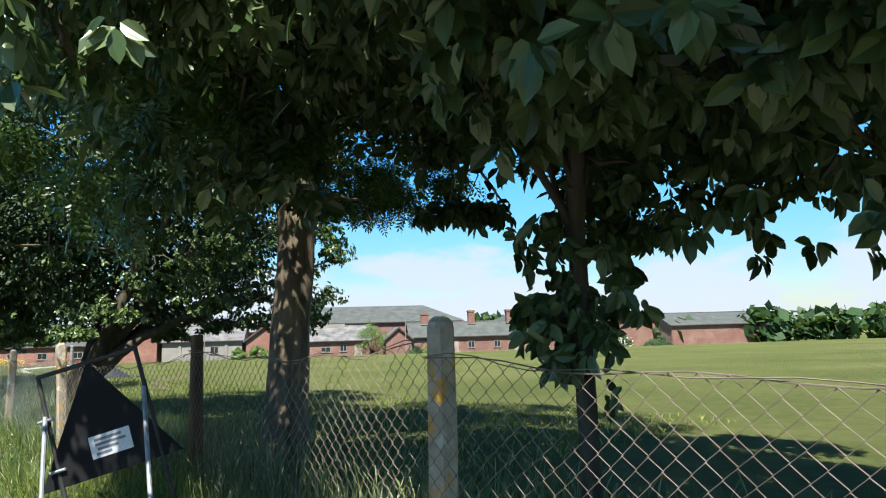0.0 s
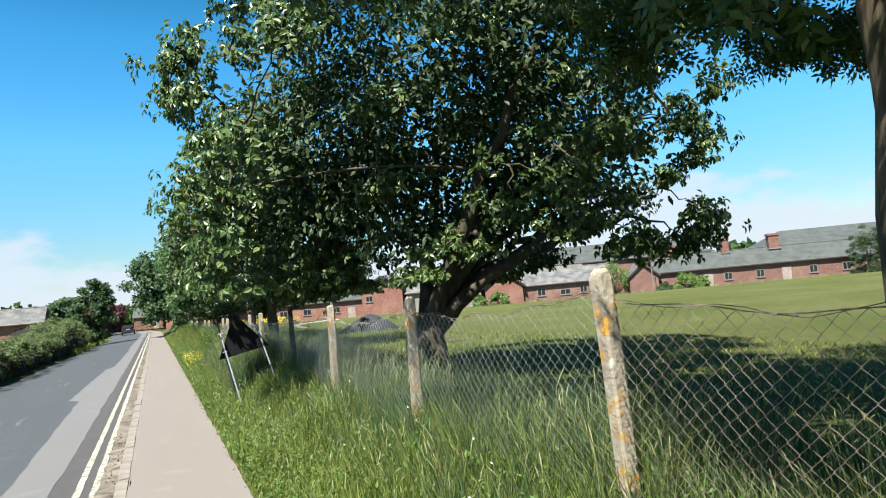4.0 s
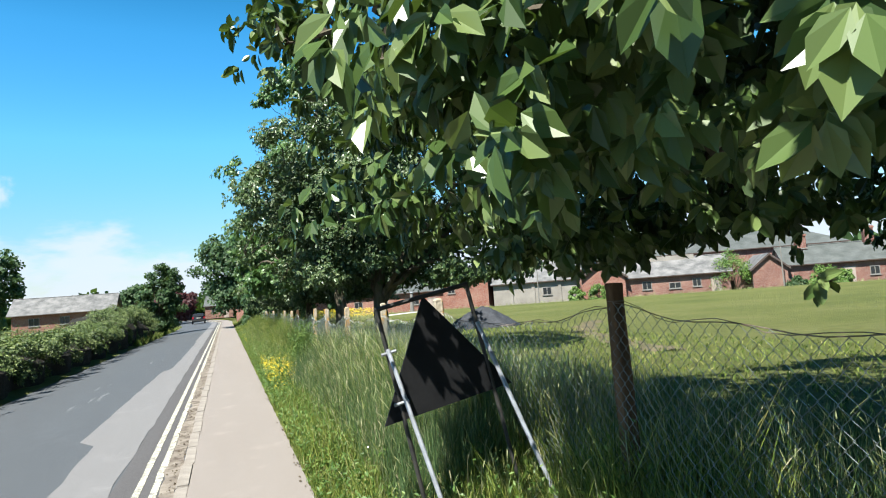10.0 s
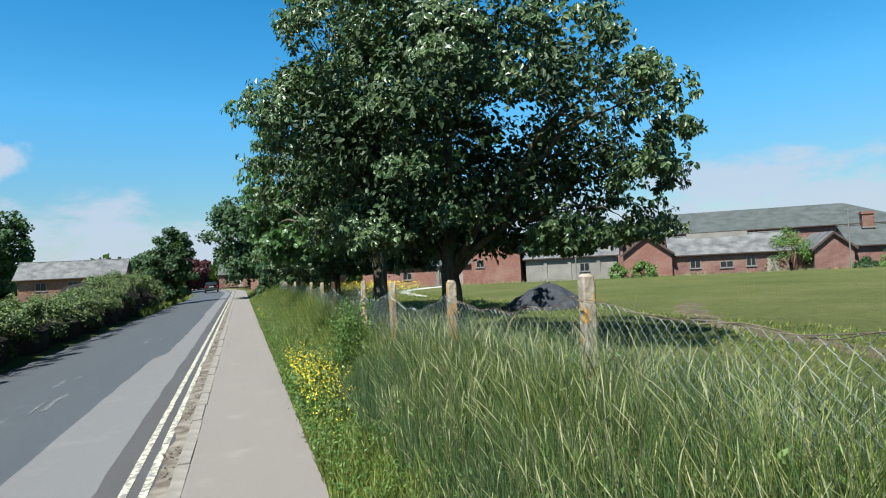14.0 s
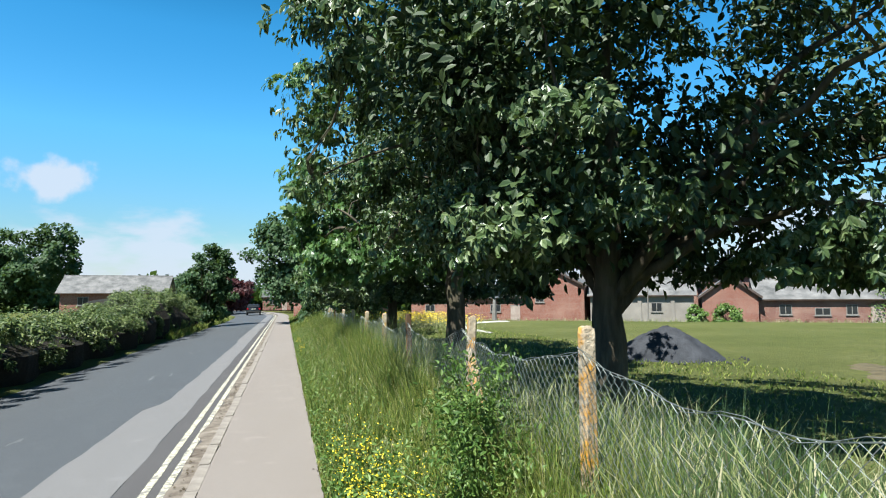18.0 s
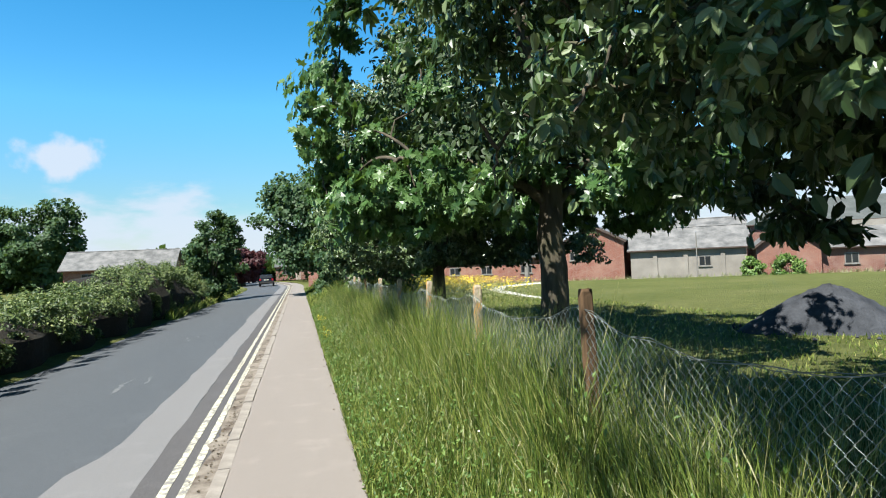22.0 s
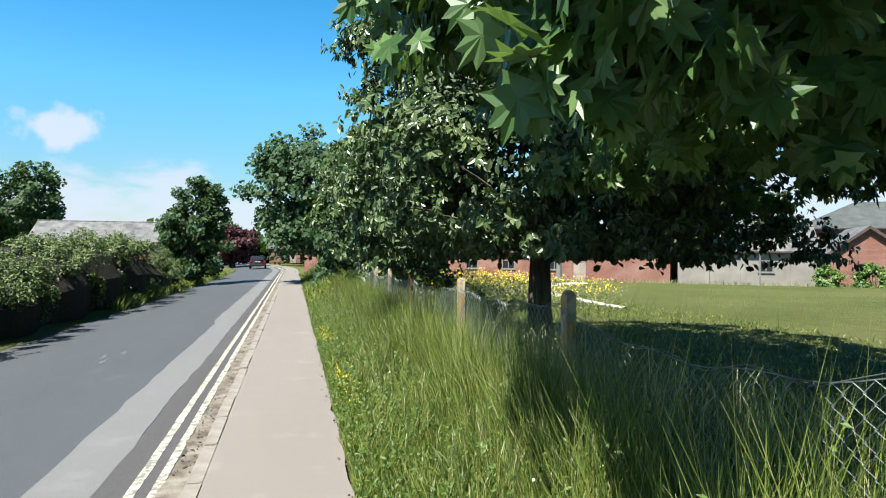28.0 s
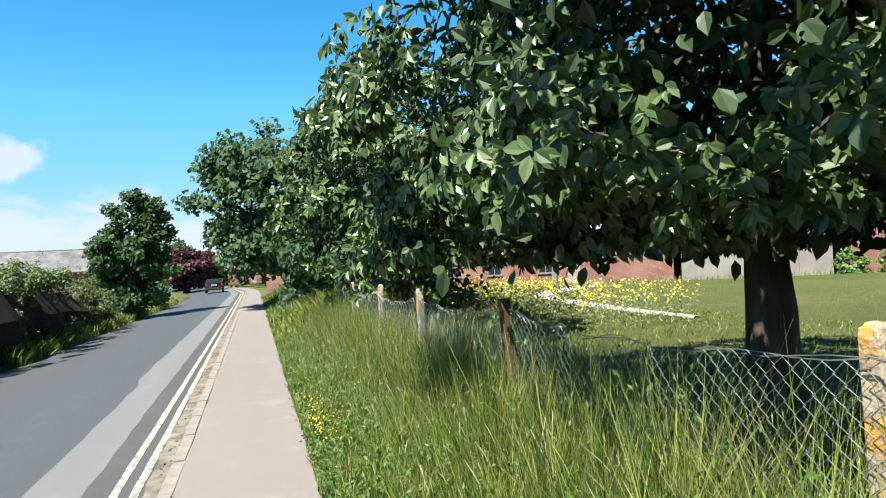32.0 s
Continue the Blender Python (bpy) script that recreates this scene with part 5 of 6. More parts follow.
for k4 in (-1, -0.5, 0.5, 1):
    X, Y = cx2 - ty / ln * w * k4, cy2 + tx / ln * w * k4
    cols.append(np.stack([X, Y, ground_z(X, Y) + (0.05 if abs(k4) < 1 else -0.02)], -1))
v = np.concatenate(cols)
i = np.arange(89)
q = np.concatenate([np.stack([c * 90 + i, (c + 1) * 90 + i, (c + 1) * 90 + i + 1, c * 90 + i + 1], -1) for c in range(3)])
thing("gravel_track", fast_mesh("m", v, q, M_gravel), "curving strip of white gravel across the meadow", "track", kind="structure")

# bare soil strip at the mown edge
cx, cy = np.array([8.4, 9.3, 10.5, 12.0, 13.9]), np.array([32.5, 35.9, 39.2, 41.8, 44.2])
s = np.linspace(0, 4, 60)
X0, Y0 = np.interp(s, range(5), cx), np.interp(s, range(5), cy)
w = 0.45 + 0.14 * np.sin(s * 9) + rng.normal(0, 0.05, 60)
v = np.concatenate([np.stack([X0 + k6 * w, Y0 - 0.4 * k6 * w, ground_z(X0 + k6 * w, Y0) + (0.035 if k6 == 0 else -0.01)], -1) for k6 in (-1, 0, 1)])
i = np.arange(59)
q = np.concatenate([np.stack([c * 60 + i, (c + 1) * 60 + i, (c + 1) * 60 + i + 1, c * 60 + i + 1], -1) for c in range(2)])
thing("soil_strip", fast_mesh("m", v, q, M_drysoil), "dry bare soil strip at the mown edge", "soil", kind="structure")

# ---- buildings ----
def poly_mesh(verts, faces, mat):
    bm = bmesh.new()
    vs = [bm.verts.new(v) for v in verts]
    for f in faces:
        bm.faces.new([vs[i] for i in f])
    bmesh.ops.recalc_face_normals(bm, faces=bm.faces[:])
    return bm_mesh(bm, mat)


def roof_slab(corners, t, mat):
    """A thin roof plane with thickness from four (or three) corners."""
    n = len(corners)
    a, b, c = (Vector(corners[i]) for i in (0, 1, 2))
    nr = (b - a).cross(c - a).normalized()
    if nr.z < 0:
        nr = -nr
    lo = [tuple(Vector(p) - nr * t) for p in corners]
    faces = [tuple(range(n)), tuple(range(2 * n - 1, n - 1, -1))] + [(i, (i + 1) % n, n + (i + 1) % n, n + i) for i in range(n)]
    return poly_mesh(list(corners) + lo, faces, mat)


def house(loc, rz, L, W, eave, ridge, base, wall_mat, roof_mat, label, hip=0.0, cross=False, windows=(), doors=(), chimneys=(), piers=(), over=0.25, name="brick_building", vents=(), group="long low buildings"):
    """A gabled or hipped building; local x runs along its front, y goes back. cross: the gable faces the front."""
    root = empty(name, loc, label, "building", group, rz=rz)
    b, e, r = base, eave, ridge
    if cross:
        wall_v = [(0, 0, b), (L, 0, b), (L, W, b), (0, W, b), (0, 0, e), (L, 0, e), (L, W, e), (0, W, e), (L / 2, 0, r - 0.06), (L / 2, W, r - 0.06)]
        wall_f = [(0, 1, 5, 8, 4), (1, 2, 6, 5), (2, 3, 7, 9, 6), (3, 0, 4, 7)]
        k5 = (r - e) / (L / 2)
        planes = [[(-over, -over, e - over * k5), (L / 2, -over, r), (L / 2, W + over, r), (-over, W + over, e - over * k5)],
                  [(L + over, -over, e - over * k5), (L / 2, -over, r), (L / 2, W + over, r), (L + over, W + over, e - over * k5)]]
    else:
        k5 = (r - e) / (W / 2)
        wall_v = [(0, 0, b), (L, 0, b), (L, W, b), (0, W, b), (0, 0, e), (L, 0, e), (L, W, e), (0, W, e), (0, W / 2, r - 0.06), (L, W / 2, r - 0.06)]
        wall_f = [(0, 1, 5, 4), (1, 2, 6, 9, 5), (2, 3, 7, 6), (3, 0, 4, 8, 7)] if not hip else [(0, 1, 5, 4), (1, 2, 6, 5), (2, 3, 7, 6), (3, 0, 4, 7)]
        ez = e - over * k5
        if hip:
            planes = [[(-over, -over, ez), (L + over, -over, ez), (L - hip, W / 2, r), (hip, W / 2, r)],
                      [(-over, W + over, ez), (L + over, W + over, ez), (L - hip, W / 2, r), (hip, W / 2, r)],
                      [(-over, -over, ez), (-over, W + over, ez), (hip, W / 2, r)], [(L + over, -over, ez), (L + over, W + over, ez), (L - hip, W / 2, r)]]
        else:
            planes = [[(-over, -over, ez), (L + over, -over, ez), (L + over, W / 2, r), (-over, W / 2, r)],
                      [(-over, W + over, ez), (L + over, W + over, ez), (L + over, W / 2, r), (-over, W / 2, r)]]
    part("wall", poly_mesh(wall_v, wall_f, wall_mat), root)
    for p in planes:
        part("roof", roof_slab(p, 0.07, roof_mat), root)
    if cross:
        for sx in (-1, 1):
            x0 = L / 2 + sx * (L / 2 + over)
            v0, v1 = Vector((x0, -over - 0.03, e - over * k5 - 0.02)), Vector((L / 2, -over - 0.03, r - 0.02))
            dn = Vector((0, 0, -0.2))
            part("bargeboard", poly_mesh([v0, v1, v1 + dn, v0 + dn, v0 + Vector((0, 0.04, 0)), v1 + Vector((0, 0.04, 0)), v1 + dn + Vector((0, 0.04, 0)), v0 + dn + Vector((0, 0.04, 0))],
                                         [(0, 1, 2, 3), (7, 6, 5, 4), (0, 4, 5, 1), (1, 5, 6, 2), (2, 6, 7, 3), (3, 7, 4, 0)], M_board), root)
    else:
        part("gutter", box(-over, -over - 0.09, e - over * k5 - 0.10, L + over, -over + 0.01, e - over * k5 - 0.01, M_board), root)
        if not hip:
            part("ridge", tube_mesh([(-over, W / 2, r + 0.02), (L + over, W / 2, r + 0.02)], 0.07, roof_mat, 6), root)
    for (x, z0, w, h) in windows:
        win = part("window", box(x - w / 2, -0.03, z0, x + w / 2, 0.02, z0 + h, M_frame), root, "pale-framed window")
        part("pane", box(x - w / 2 + 0.06, -0.036, z0 + 0.06, x - 0.03, -0.030, z0 + h - 0.06, M_pane), win)
        part("pane", box(x + 0.03, -0.036, z0 + 0.06, x + w / 2 - 0.06, -0.030, z0 + h - 0.06, M_pane), win)
        part("sill", box(x - w / 2 - 0.06, -0.09, z0 - 0.07, x + w / 2 + 0.06, 0.0, z0, M_frame), win)
    for (x, w, h) in doors:
        dr = part("door", box(x - w / 2, -0.025, b, x + w / 2, 0.02, b + h, M_door), root, "worn painted door")
        part("door_frame", box(x - w / 2 - 0.07, -0.04, b + h, x + w / 2 + 0.07, 0.0, b + h + 0.09, M_frame), dr)
    for x in piers:
        part("pier", box(x - 0.16, -0.10, b, x + 0.16, 0.0, e - 0.15, wall_mat), root)
    for (x, y, z0, z1, w) in chimneys:
        ch = part("chimney", box(x - w / 2, y - w * 0.4, z0, x + w / 2, y + w * 0.4, z1, M_brick), root)
        part("chimney_cap", box(x - w * 0.58, y - w * 0.48, z1 - 0.22, x + w * 0.58, y + w * 0.48, z1 - 0.06, M_brick2), ch)
        part("flashing", box(x - w * 0.6, y - w * 0.5, z0 + 0.25, x + w * 0.6, y + w * 0.5, z0 + 0.36, M_frame), ch)
    for (x, y, z, w, h) in vents:
        part("roof_vent", box(x - w / 2, y - 0.35, z, x + w / 2, y + 0.35, z + h, M_render), root)
    return root


RZ = math.degrees(math.atan2(FAC_D[1], FAC_D[0]))
BZ = -0.9
house(fac(-3.4, -0.6), RZ, 4.2, 6.0, 2.05, 3.62, BZ, M_brick2, M_slate, "small red brick gable fronting the long wing", cross=True, over=0.28)
house(fac(0.8, 0.0), RZ, 9.6, 5.6, 1.72, 3.30, BZ, M_brick, M_slate, "low red brick wing with patchy slate roof", windows=((2.0, 0.35, 0.9, 0.8), (4.6, 0.3, 1.1, 0.6), (6.6, 0.35, 0.8, 0.8)), doors=((8.3, 0.9, 1.95),), vents=((4.2, 2.8, 3.1, 5.2, 0.45),))
house(fac(-3.5, 8.0), RZ, 26.5, 11.0, 3.9, 6.15, BZ, M_brick, M_slate2, "long hall with hipped grey-green slate roof", hip=4.4)
house(fac(-12.6, 0.5), RZ, 8.6, 5.5, 2.12, 3.75, BZ, M_render, M_slate, "pale rendered range with shallow piers and slate roof", windows=((5.6, 0.55, 0.9, 0.8),), piers=(1.9, 4.2, 6.9))
house(fac(-14.5, 7.0), RZ, 11.0, 7.0, 3.1, 4.75, BZ, M_brick, M_slate, "brick range standing behind the pale one")
house(fac(-18.0, 0.3), RZ, 4.9, 7.0, 3.05, 4.35, BZ, M_brick2, M_slate, "taller orange-red brick gable end", cross=True, windows=((0.9, 1.4, 0.8, 0.7),))
house(fac(-30.0, 0.8), RZ, 12.0, 6.0, 1.95, 3.1, BZ, M_brick2, M_slate2, "low red brick range beyond the trees", windows=((2.0, 0.5, 1.0, 0.7), (5.0, 0.5, 1.0, 0.7), (8.6, 0.5, 1.0, 0.7)), doors=((10.5, 0.9, 1.95),))
house(fac(-44.0, 1.5), RZ, 8.5, 7.0, 2.6, 4.6, BZ, M_brick2, M_slate2, "red brick house with pale slate roof behind the trees", windows=((2.0, 0.7, 1.1, 0.9), (6.0, 0.7, 1.1, 0.9)))
house(fac(12.3, -0.4), RZ, 3.0, 6.5, 1.75, 3.0, BZ, M_brick, M_slate, "narrow brick gable at the end of a low range", cross=True)
house(fac(15.3, 0.0), RZ, 22.5, 6.0, 1.82, 3.45, BZ, M_brick, M_slate2, "long low brick range with three chimneys", windows=((3.0, 0.3, 0.8, 0.8), (7.2, 0.3, 0.8, 0.8), (10.4, 0.3, 0.8, 0.8), (15.6, 0.3, 0.8, 0.8), (18.8, 0.3, 0.8, 0.8)),
      doors=((5.2, 0.9, 2.0), (13.0, 0.9, 2.0), (21.0, 0.9, 2.0)), chimneys=((2.0, 2.6, 2.9, 4.6, 0.9), (7.8, 2.6, 2.9, 4.85, 0.8), (12.8, 2.6, 2.9, 4.85, 1.1)))
house(fac(29.0, 8.5), RZ, 21.5, 11.0, 3.4, 5.55, BZ, M_brick, M_slate2, "second long hall with hipped slate roof", hip=3.6)
house(fac(50.5, 4.0), RZ, 14.0, 8.0, 2.4, 4.0, BZ, M_brick, M_slate2, "low brick range at the end of the row")
# over the road
house((-25.9, 116.4, 0.0), 0, 11.6, 5.8, 2.95, 4.85, -0.3, M_brick2, M_slate, "long low house with pale slate roof beyond the hedge", windows=((2.5, 1.2, 1.2, 1.0), (6.0, 1.2, 1.2, 1.0), (9.0, 1.2, 1.2, 1.0)), name="roadside_house", over=0.45)
house((-17.0, 168.0, 0.0), 12, 9.0, 7.0, 2.6, 4.6, -0.3, M_brick2, M_slate2, "brick house at the end of the road", name="roadside_house", windows=((2, 0.9, 1.2, 1.0), (6, 0.9, 1.2, 1.0)), doors=((4.2, 1.0, 2.1),))
house((-4.5, 172.0, 0.0), -6, 9.5, 7.0, 2.6, 4.7, -0.3, M_brick, M_slate2, "brick house facing down the road", name="roadside_house", windows=((2, 0.9, 1.2, 1.0), (7, 0.9, 1.2, 1.0)), doors=((4.5, 1.0, 2.1),))


def pole(loc, h, label, r=0.06):
    root = empty("pole", loc, label, "pole", "poles by the buildings")
    part("shaft", tube_mesh([(0, 0, 0), (0, 0, h * 0.5), (0.02, 0, h)], [r, r * 0.85, r * 0.6], M_frame, 8), root)
    part("cap", tube_mesh([(0.02, 0, h), (0.02, 0, h + 0.08)], [r * 0.9, r * 0.5], M_tube, 8), root)
    return root


pole(fac(14.4, -2.5, -0.85), 5.4, "tall thin pale pole before the brick range")
pole(fac(-7.6, -2.0, -0.85), 4.0, "thin pale pole before the rendered range")
pole((17.6, 84.0, -0.1), 1.9, "short white post near the brick range", 0.22)


# ---- cars at the far end ----
def car(loc, rz, paint, label):
    """A small hatchback: body, cabin glass, wheels, lamps; its tail faces local -y."""
    root = empty("car", loc, label, "car", "cars down the road", rz=rz)
    prof = [(-1.9, 0.30), (-1.92, 0.72), (-1.80, 0.95), (-1.52, 1.40), (0.05, 1.42), (0.72, 1.02), (1.75, 0.86), (1.92, 0.62), (1.90, 0.30)]
    bm = bmesh.new()
    for sx, sc in ((-0.86, 1), (0.86, 1)):
        ring = [bm.verts.new((sx * (0.80 if z > 1.0 else 1.0), y, z)) for y, z in prof]
        bm.faces.new(ring)
    bm.verts.ensure_lookup_table()
    n = len(prof)
    for i in range(n):
        bm.faces.new((bm.verts[i], bm.verts[(i + 1) % n], bm.verts[n + (i + 1) % n], bm.verts[n + i]))
    bmesh.ops.recalc_face_normals(bm, faces=bm.faces[:])
    bmesh.ops.bevel(bm, geom=bm.edges[:], offset=0.05, segments=2, affect="EDGES")
    part("body", bm_mesh(bm, paint, True), root)
    part("rear_window", poly_mesh([(-0.56, -1.575, 1.34), (0.56, -1.575, 1.34), (0.66, -1.80, 1.02), (-0.66, -1.80, 1.02)], [(0, 1, 2, 3)], M_pane), root)
    for sx in (-1, 1):
        part("side_window", poly_mesh([(sx * 0.735, -1.35, 1.32), (sx * 0.735, 0.0, 1.34), (sx * 0.80, 0.45, 1.04), (sx * 0.80, -1.5, 1.04)], [(0, 1, 2, 3)], M_pane), root)
        part("tail_lamp", box(sx * 0.72 - 0.10, -1.96, 0.70, sx * 0.72 + 0.10, -1.86, 0.95, M_red, 0.01), root)
        for y in (-1.22, 1.22):
            wh = part("wheel", tube_mesh([(sx * 0.70, y, 0.31), (sx * 0.88, y, 0.31)], 0.31, M_tyre, 16), root)
            part("rim", tube_mesh([(sx * 0.875, y, 0.31), (sx * 0.89, y, 0.31)], 0.19, M_tube, 12), wh)
    part("bumper", box(-0.82, -2.0, 0.36, 0.82, -1.84, 0.60, M_dark_tube, 0.03), root)
    part("plate", box(-0.26, -1.965, 0.74, 0.26, -1.93, 0.85, M_yellow), root)
    return root


car((-3.1 + float(bend(118)), 118.0, -0.17), 2, M_body, "small dark hatchback far down the road")
car((-10.8, 158.0, -0.1), 70, M_body2, "silver car parked at the end of the road")
car((-15.5, 160.0, -0.1), 80, M_body, "dark car parked beside a silver one")


# ---- grass ----
def blades(rng, x, y, h, w, lean, mat, name, label, wind=(0.03, -0.02)):
    """Curved tapering blades standing on the verge."""
    n = len(x)
    z0 = ground_z(x, y) - 0.02
    a = rng.uniform(0, 2 * np.pi, n)
    dirx, diry = np.cos(a), np.sin(a)
    bendv = lean * rng.uniform(0.15, 1.0, n) * h
    fa = rng.uniform(0, np.pi, n)
    sx, sy = np.cos(fa) * w, np.sin(fa) * w
    P = []
    for t, ws in ((0.0, 0.0), (0.45, -1.0), (0.45, 1.0), (1.0, 0.0)):
        off = bendv * t ** 2.0
        cx_ = x + dirx * off + wind[0] * h * t * t + sx * ws
        cy_ = y + diry * off + wind[1] * h * t * t + sy * ws
        P.append(np.stack([cx_, cy_, z0 + h * t * (1 - 0.20 * lean * t * t)], -1))
    v = np.stack(P, 1)
    q = (np.arange(n) * 4)[:, None] + np.array([[0, 2, 3, 1]])
    return thing(name, fast_mesh("m", v.reshape(-1, 3), q, mat), label, "grass", kind="stuff")


def soft_noise(x, y, cell, seed):
    """Smooth random field, 0 to 1, with patches of about one cell."""
    tab = np.random.RandomState(seed).uniform(0, 1, (64, 64))
    u, w = x / cell, y / cell
    i, j = np.floor(u).astype(int), np.floor(w).astype(int)
    fu, fw = u - i, w - j
    fu, fw = fu * fu * (3 - 2 * fu), fw * fw * (3 - 2 * fw)
    g = lambda p, q: tab[(p + 7 * (q // 64)) % 64, q % 64]
    return (g(i, j) * (1 - fu) + g(i + 1, j) * fu) * (1 - fw) + (g(i, j + 1) * (1 - fu) + g(i + 1, j + 1) * fu) * fw


def tall(x, y):
    """How tall the verge grows at a place."""
    h = np.interp(x, [0.45, 0.7, 1.0, 1.3, 1.7, 2.3, 3.5, 5.0], [0.13, 0.24, 0.36, 0.56, 0.92, 0.98, 0.62, 0.2])
    h = h * np.interp(y, [8, 14, 20, 25, 28, 32, 34, 39, 41, 48, 60, 75], [0.95, 0.9, 0.9, 0.95, 1.3, 1.25, 0.8, 1.0, 1.2, 1.25, 1.15, 1.0])
    patchy = 0.72 + 0.56 * soft_noise(x, y, 0.55, 3) + 0.25 * (soft_noise(x, y, 0.17, 4) - 0.5)
    h = h * np.where(x > 1.4, np.interp(y, [8, 25, 28], [0.78, 0.78, 1.0]), 1.0)
    return h * patchy


def tufts(rng, x, y, k, spread):
    """k blades about each tuft, and a height of its own for each tuft."""
    n = len(x) * k
    return (np.repeat(x, k) + rng.normal(0, spread, n), np.repeat(y, k) + rng.normal(0, spread, n), np.repeat(rng.uniform(0.62, 1.22, len(x)), k) * rng.uniform(0.6, 1.1, n))


rng = np.random.RandomState(77)
n = 21000
x = 0.44 + (rng.beta(1.1, 1.05, n)) * 1.6
y = rng.uniform(8.5, 63, n)
x = x + 0.03 * np.sin(y * 2.1) + 0.02 * np.sin(y * 5.3)
x, y, hs = tufts(rng, x, y, 13, 0.028)
n = len(x)
blades(rng, x, y, np.minimum(tall(x, y), 0.9) * hs, rng.uniform(0.0022, 0.0048, n), 0.46, M_blade, "verge_grass", "tall uncut green grass on the verge")
n = 6500
x = rng.normal(1.53, 0.18, n)
y = rng.uniform(9.0, 64, n)
x, y, hs = tufts(rng, x, y, 12, 0.025)
n = len(x)
blades(rng, x, y, np.clip(tall(x, y), 0.5, 1.0) * np.interp(y, [9, 25, 27, 31, 33, 36, 37.5, 42, 50, 64], [0.8, 0.8, 1.1, 1.1, 0.75, 0.85, 1.1, 1.3, 1.25, 1.1]) * hs, rng.uniform(0.0018, 0.0038, n), 0.36, M_blade, "fence_foot_grass", "dense tall grass grown up along the fence")
n = 3600
x = rng.uniform(0.95, 1.85, n)
y = rng.uniform(25.5, 33.6, n)
x, y, hs = tufts(rng, x, y, 12, 0.03)
n = len(x)
blades(rng, x, y, np.interp(x, [0.8, 1.2, 1.7], [0.45, 0.8, 1.0]) * hs, rng.uniform(0.0015, 0.0032, n), 0.25, M_blade_in, "tall_grass_stand", "upright blue-green grass as tall as the fence wire")
n = 3000
x = 1.15 + 1.35 * rng.beta(1.3, 1.3, n)
y = rng.uniform(15.6, 23.4, n)
x, y, hs = tufts(rng, x, y, 12, 0.03)
n = len(x)
blades(rng, x, y, np.interp(x, [1.0, 1.4, 1.9, 2.5], [0.38, 0.58, 0.72, 0.6]) * np.interp(y, [15.6, 17.0, 19.0, 21.5, 23.4], [0.75, 1.0, 1.0, 0.85, 0.55]) * hs, rng.uniform(0.0022, 0.0046, n), 0.42, M_blade_in, "rank_grass", "rank bluish grass leaning through the fence wire")
n = 8000
x = rng.uniform(1.75, 4.6, n)
y = rng.uniform(8.5, 66, n)
x, y, hs = tufts(rng, x, y, 12, 0.04)
n = len(x)
blades(rng, x, y, np.minimum(tall(x, y), 0.85) * hs, rng.uniform(0.0018, 0.0038, n), 0.34, M_blade_in, "fence_grass", "tall blue-green grass behind the fence")
n = 26000
x = rng.uniform(4.2, 11.0, n)
y = rng.uniform(14, 70, n)
blades(rng, x, y, rng.uniform(0.05, 0.16, n), rng.uniform(0.006, 0.014, n), 0.9, M_blade, "meadow_tufts", "short tufts in the mown meadow")
n = 16000
x = rng.uniform(0.45, 3.4, n)
y = rng.uniform(63, 100, n)
blades(rng, x, y, tall(x, y) * rng.uniform(0.6, 1.2, n), rng.uniform(0.012, 0.028, n), 0.7, M_blade, "far_verge_grass", "tall verge grass further down the road")
n = 9000
x = rng.uniform(-6.4, -5.25, n)
y = rng.uniform(66, 100, n)
blades(rng, x, y, rng.uniform(0.2, 0.6, n), rng.uniform(0.012, 0.026, n), 0.7, M_blade, "bank_grass", "rough grass at the far road edge")
n = 9000
s_, d_ = rng.uniform(-42, 46, n), rng.uniform(-3.4, -0.6, n)
x, y = FAC_P[0] + s_ * FAC_D[0] + d_ * FAC_N[0], FAC_P[1] + s_ * FAC_D[1] + d_ * FAC_N[1]
blades(rng, x, y, rng.uniform(0.4, 1.1, n), rng.uniform(0.02, 0.05, n), 0.5, M_stalk, "wall_grass", "long dry grass along the building fronts")

# broad-leaved weeds low in the verge
n = 60000
y = rng.uniform(8.5, 62, n)
x = 0.46 + rng.beta(1.0, 1.5, n) * 1.3
zt = ground_z(x, y) + tall(x, y) * rng.uniform(0.25, 0.9, n)
v, f = scatter(DIAMOND, np.stack([x, y, zt], -1), rng.normal(0, 1, (n, 3)) + np.array([0, 0, 0.3]), np.tile([-0.2, -0.2, 1.0], (n, 1)) + rng.normal(0, 0.4, (n, 3)), rng.uniform(0.018, 0.05, n))
thing("verge_weeds", fast_mesh("m", v, f, M_weed), "low broad-leaved weeds mixed into the verge grass", "weeds", kind="stuff")


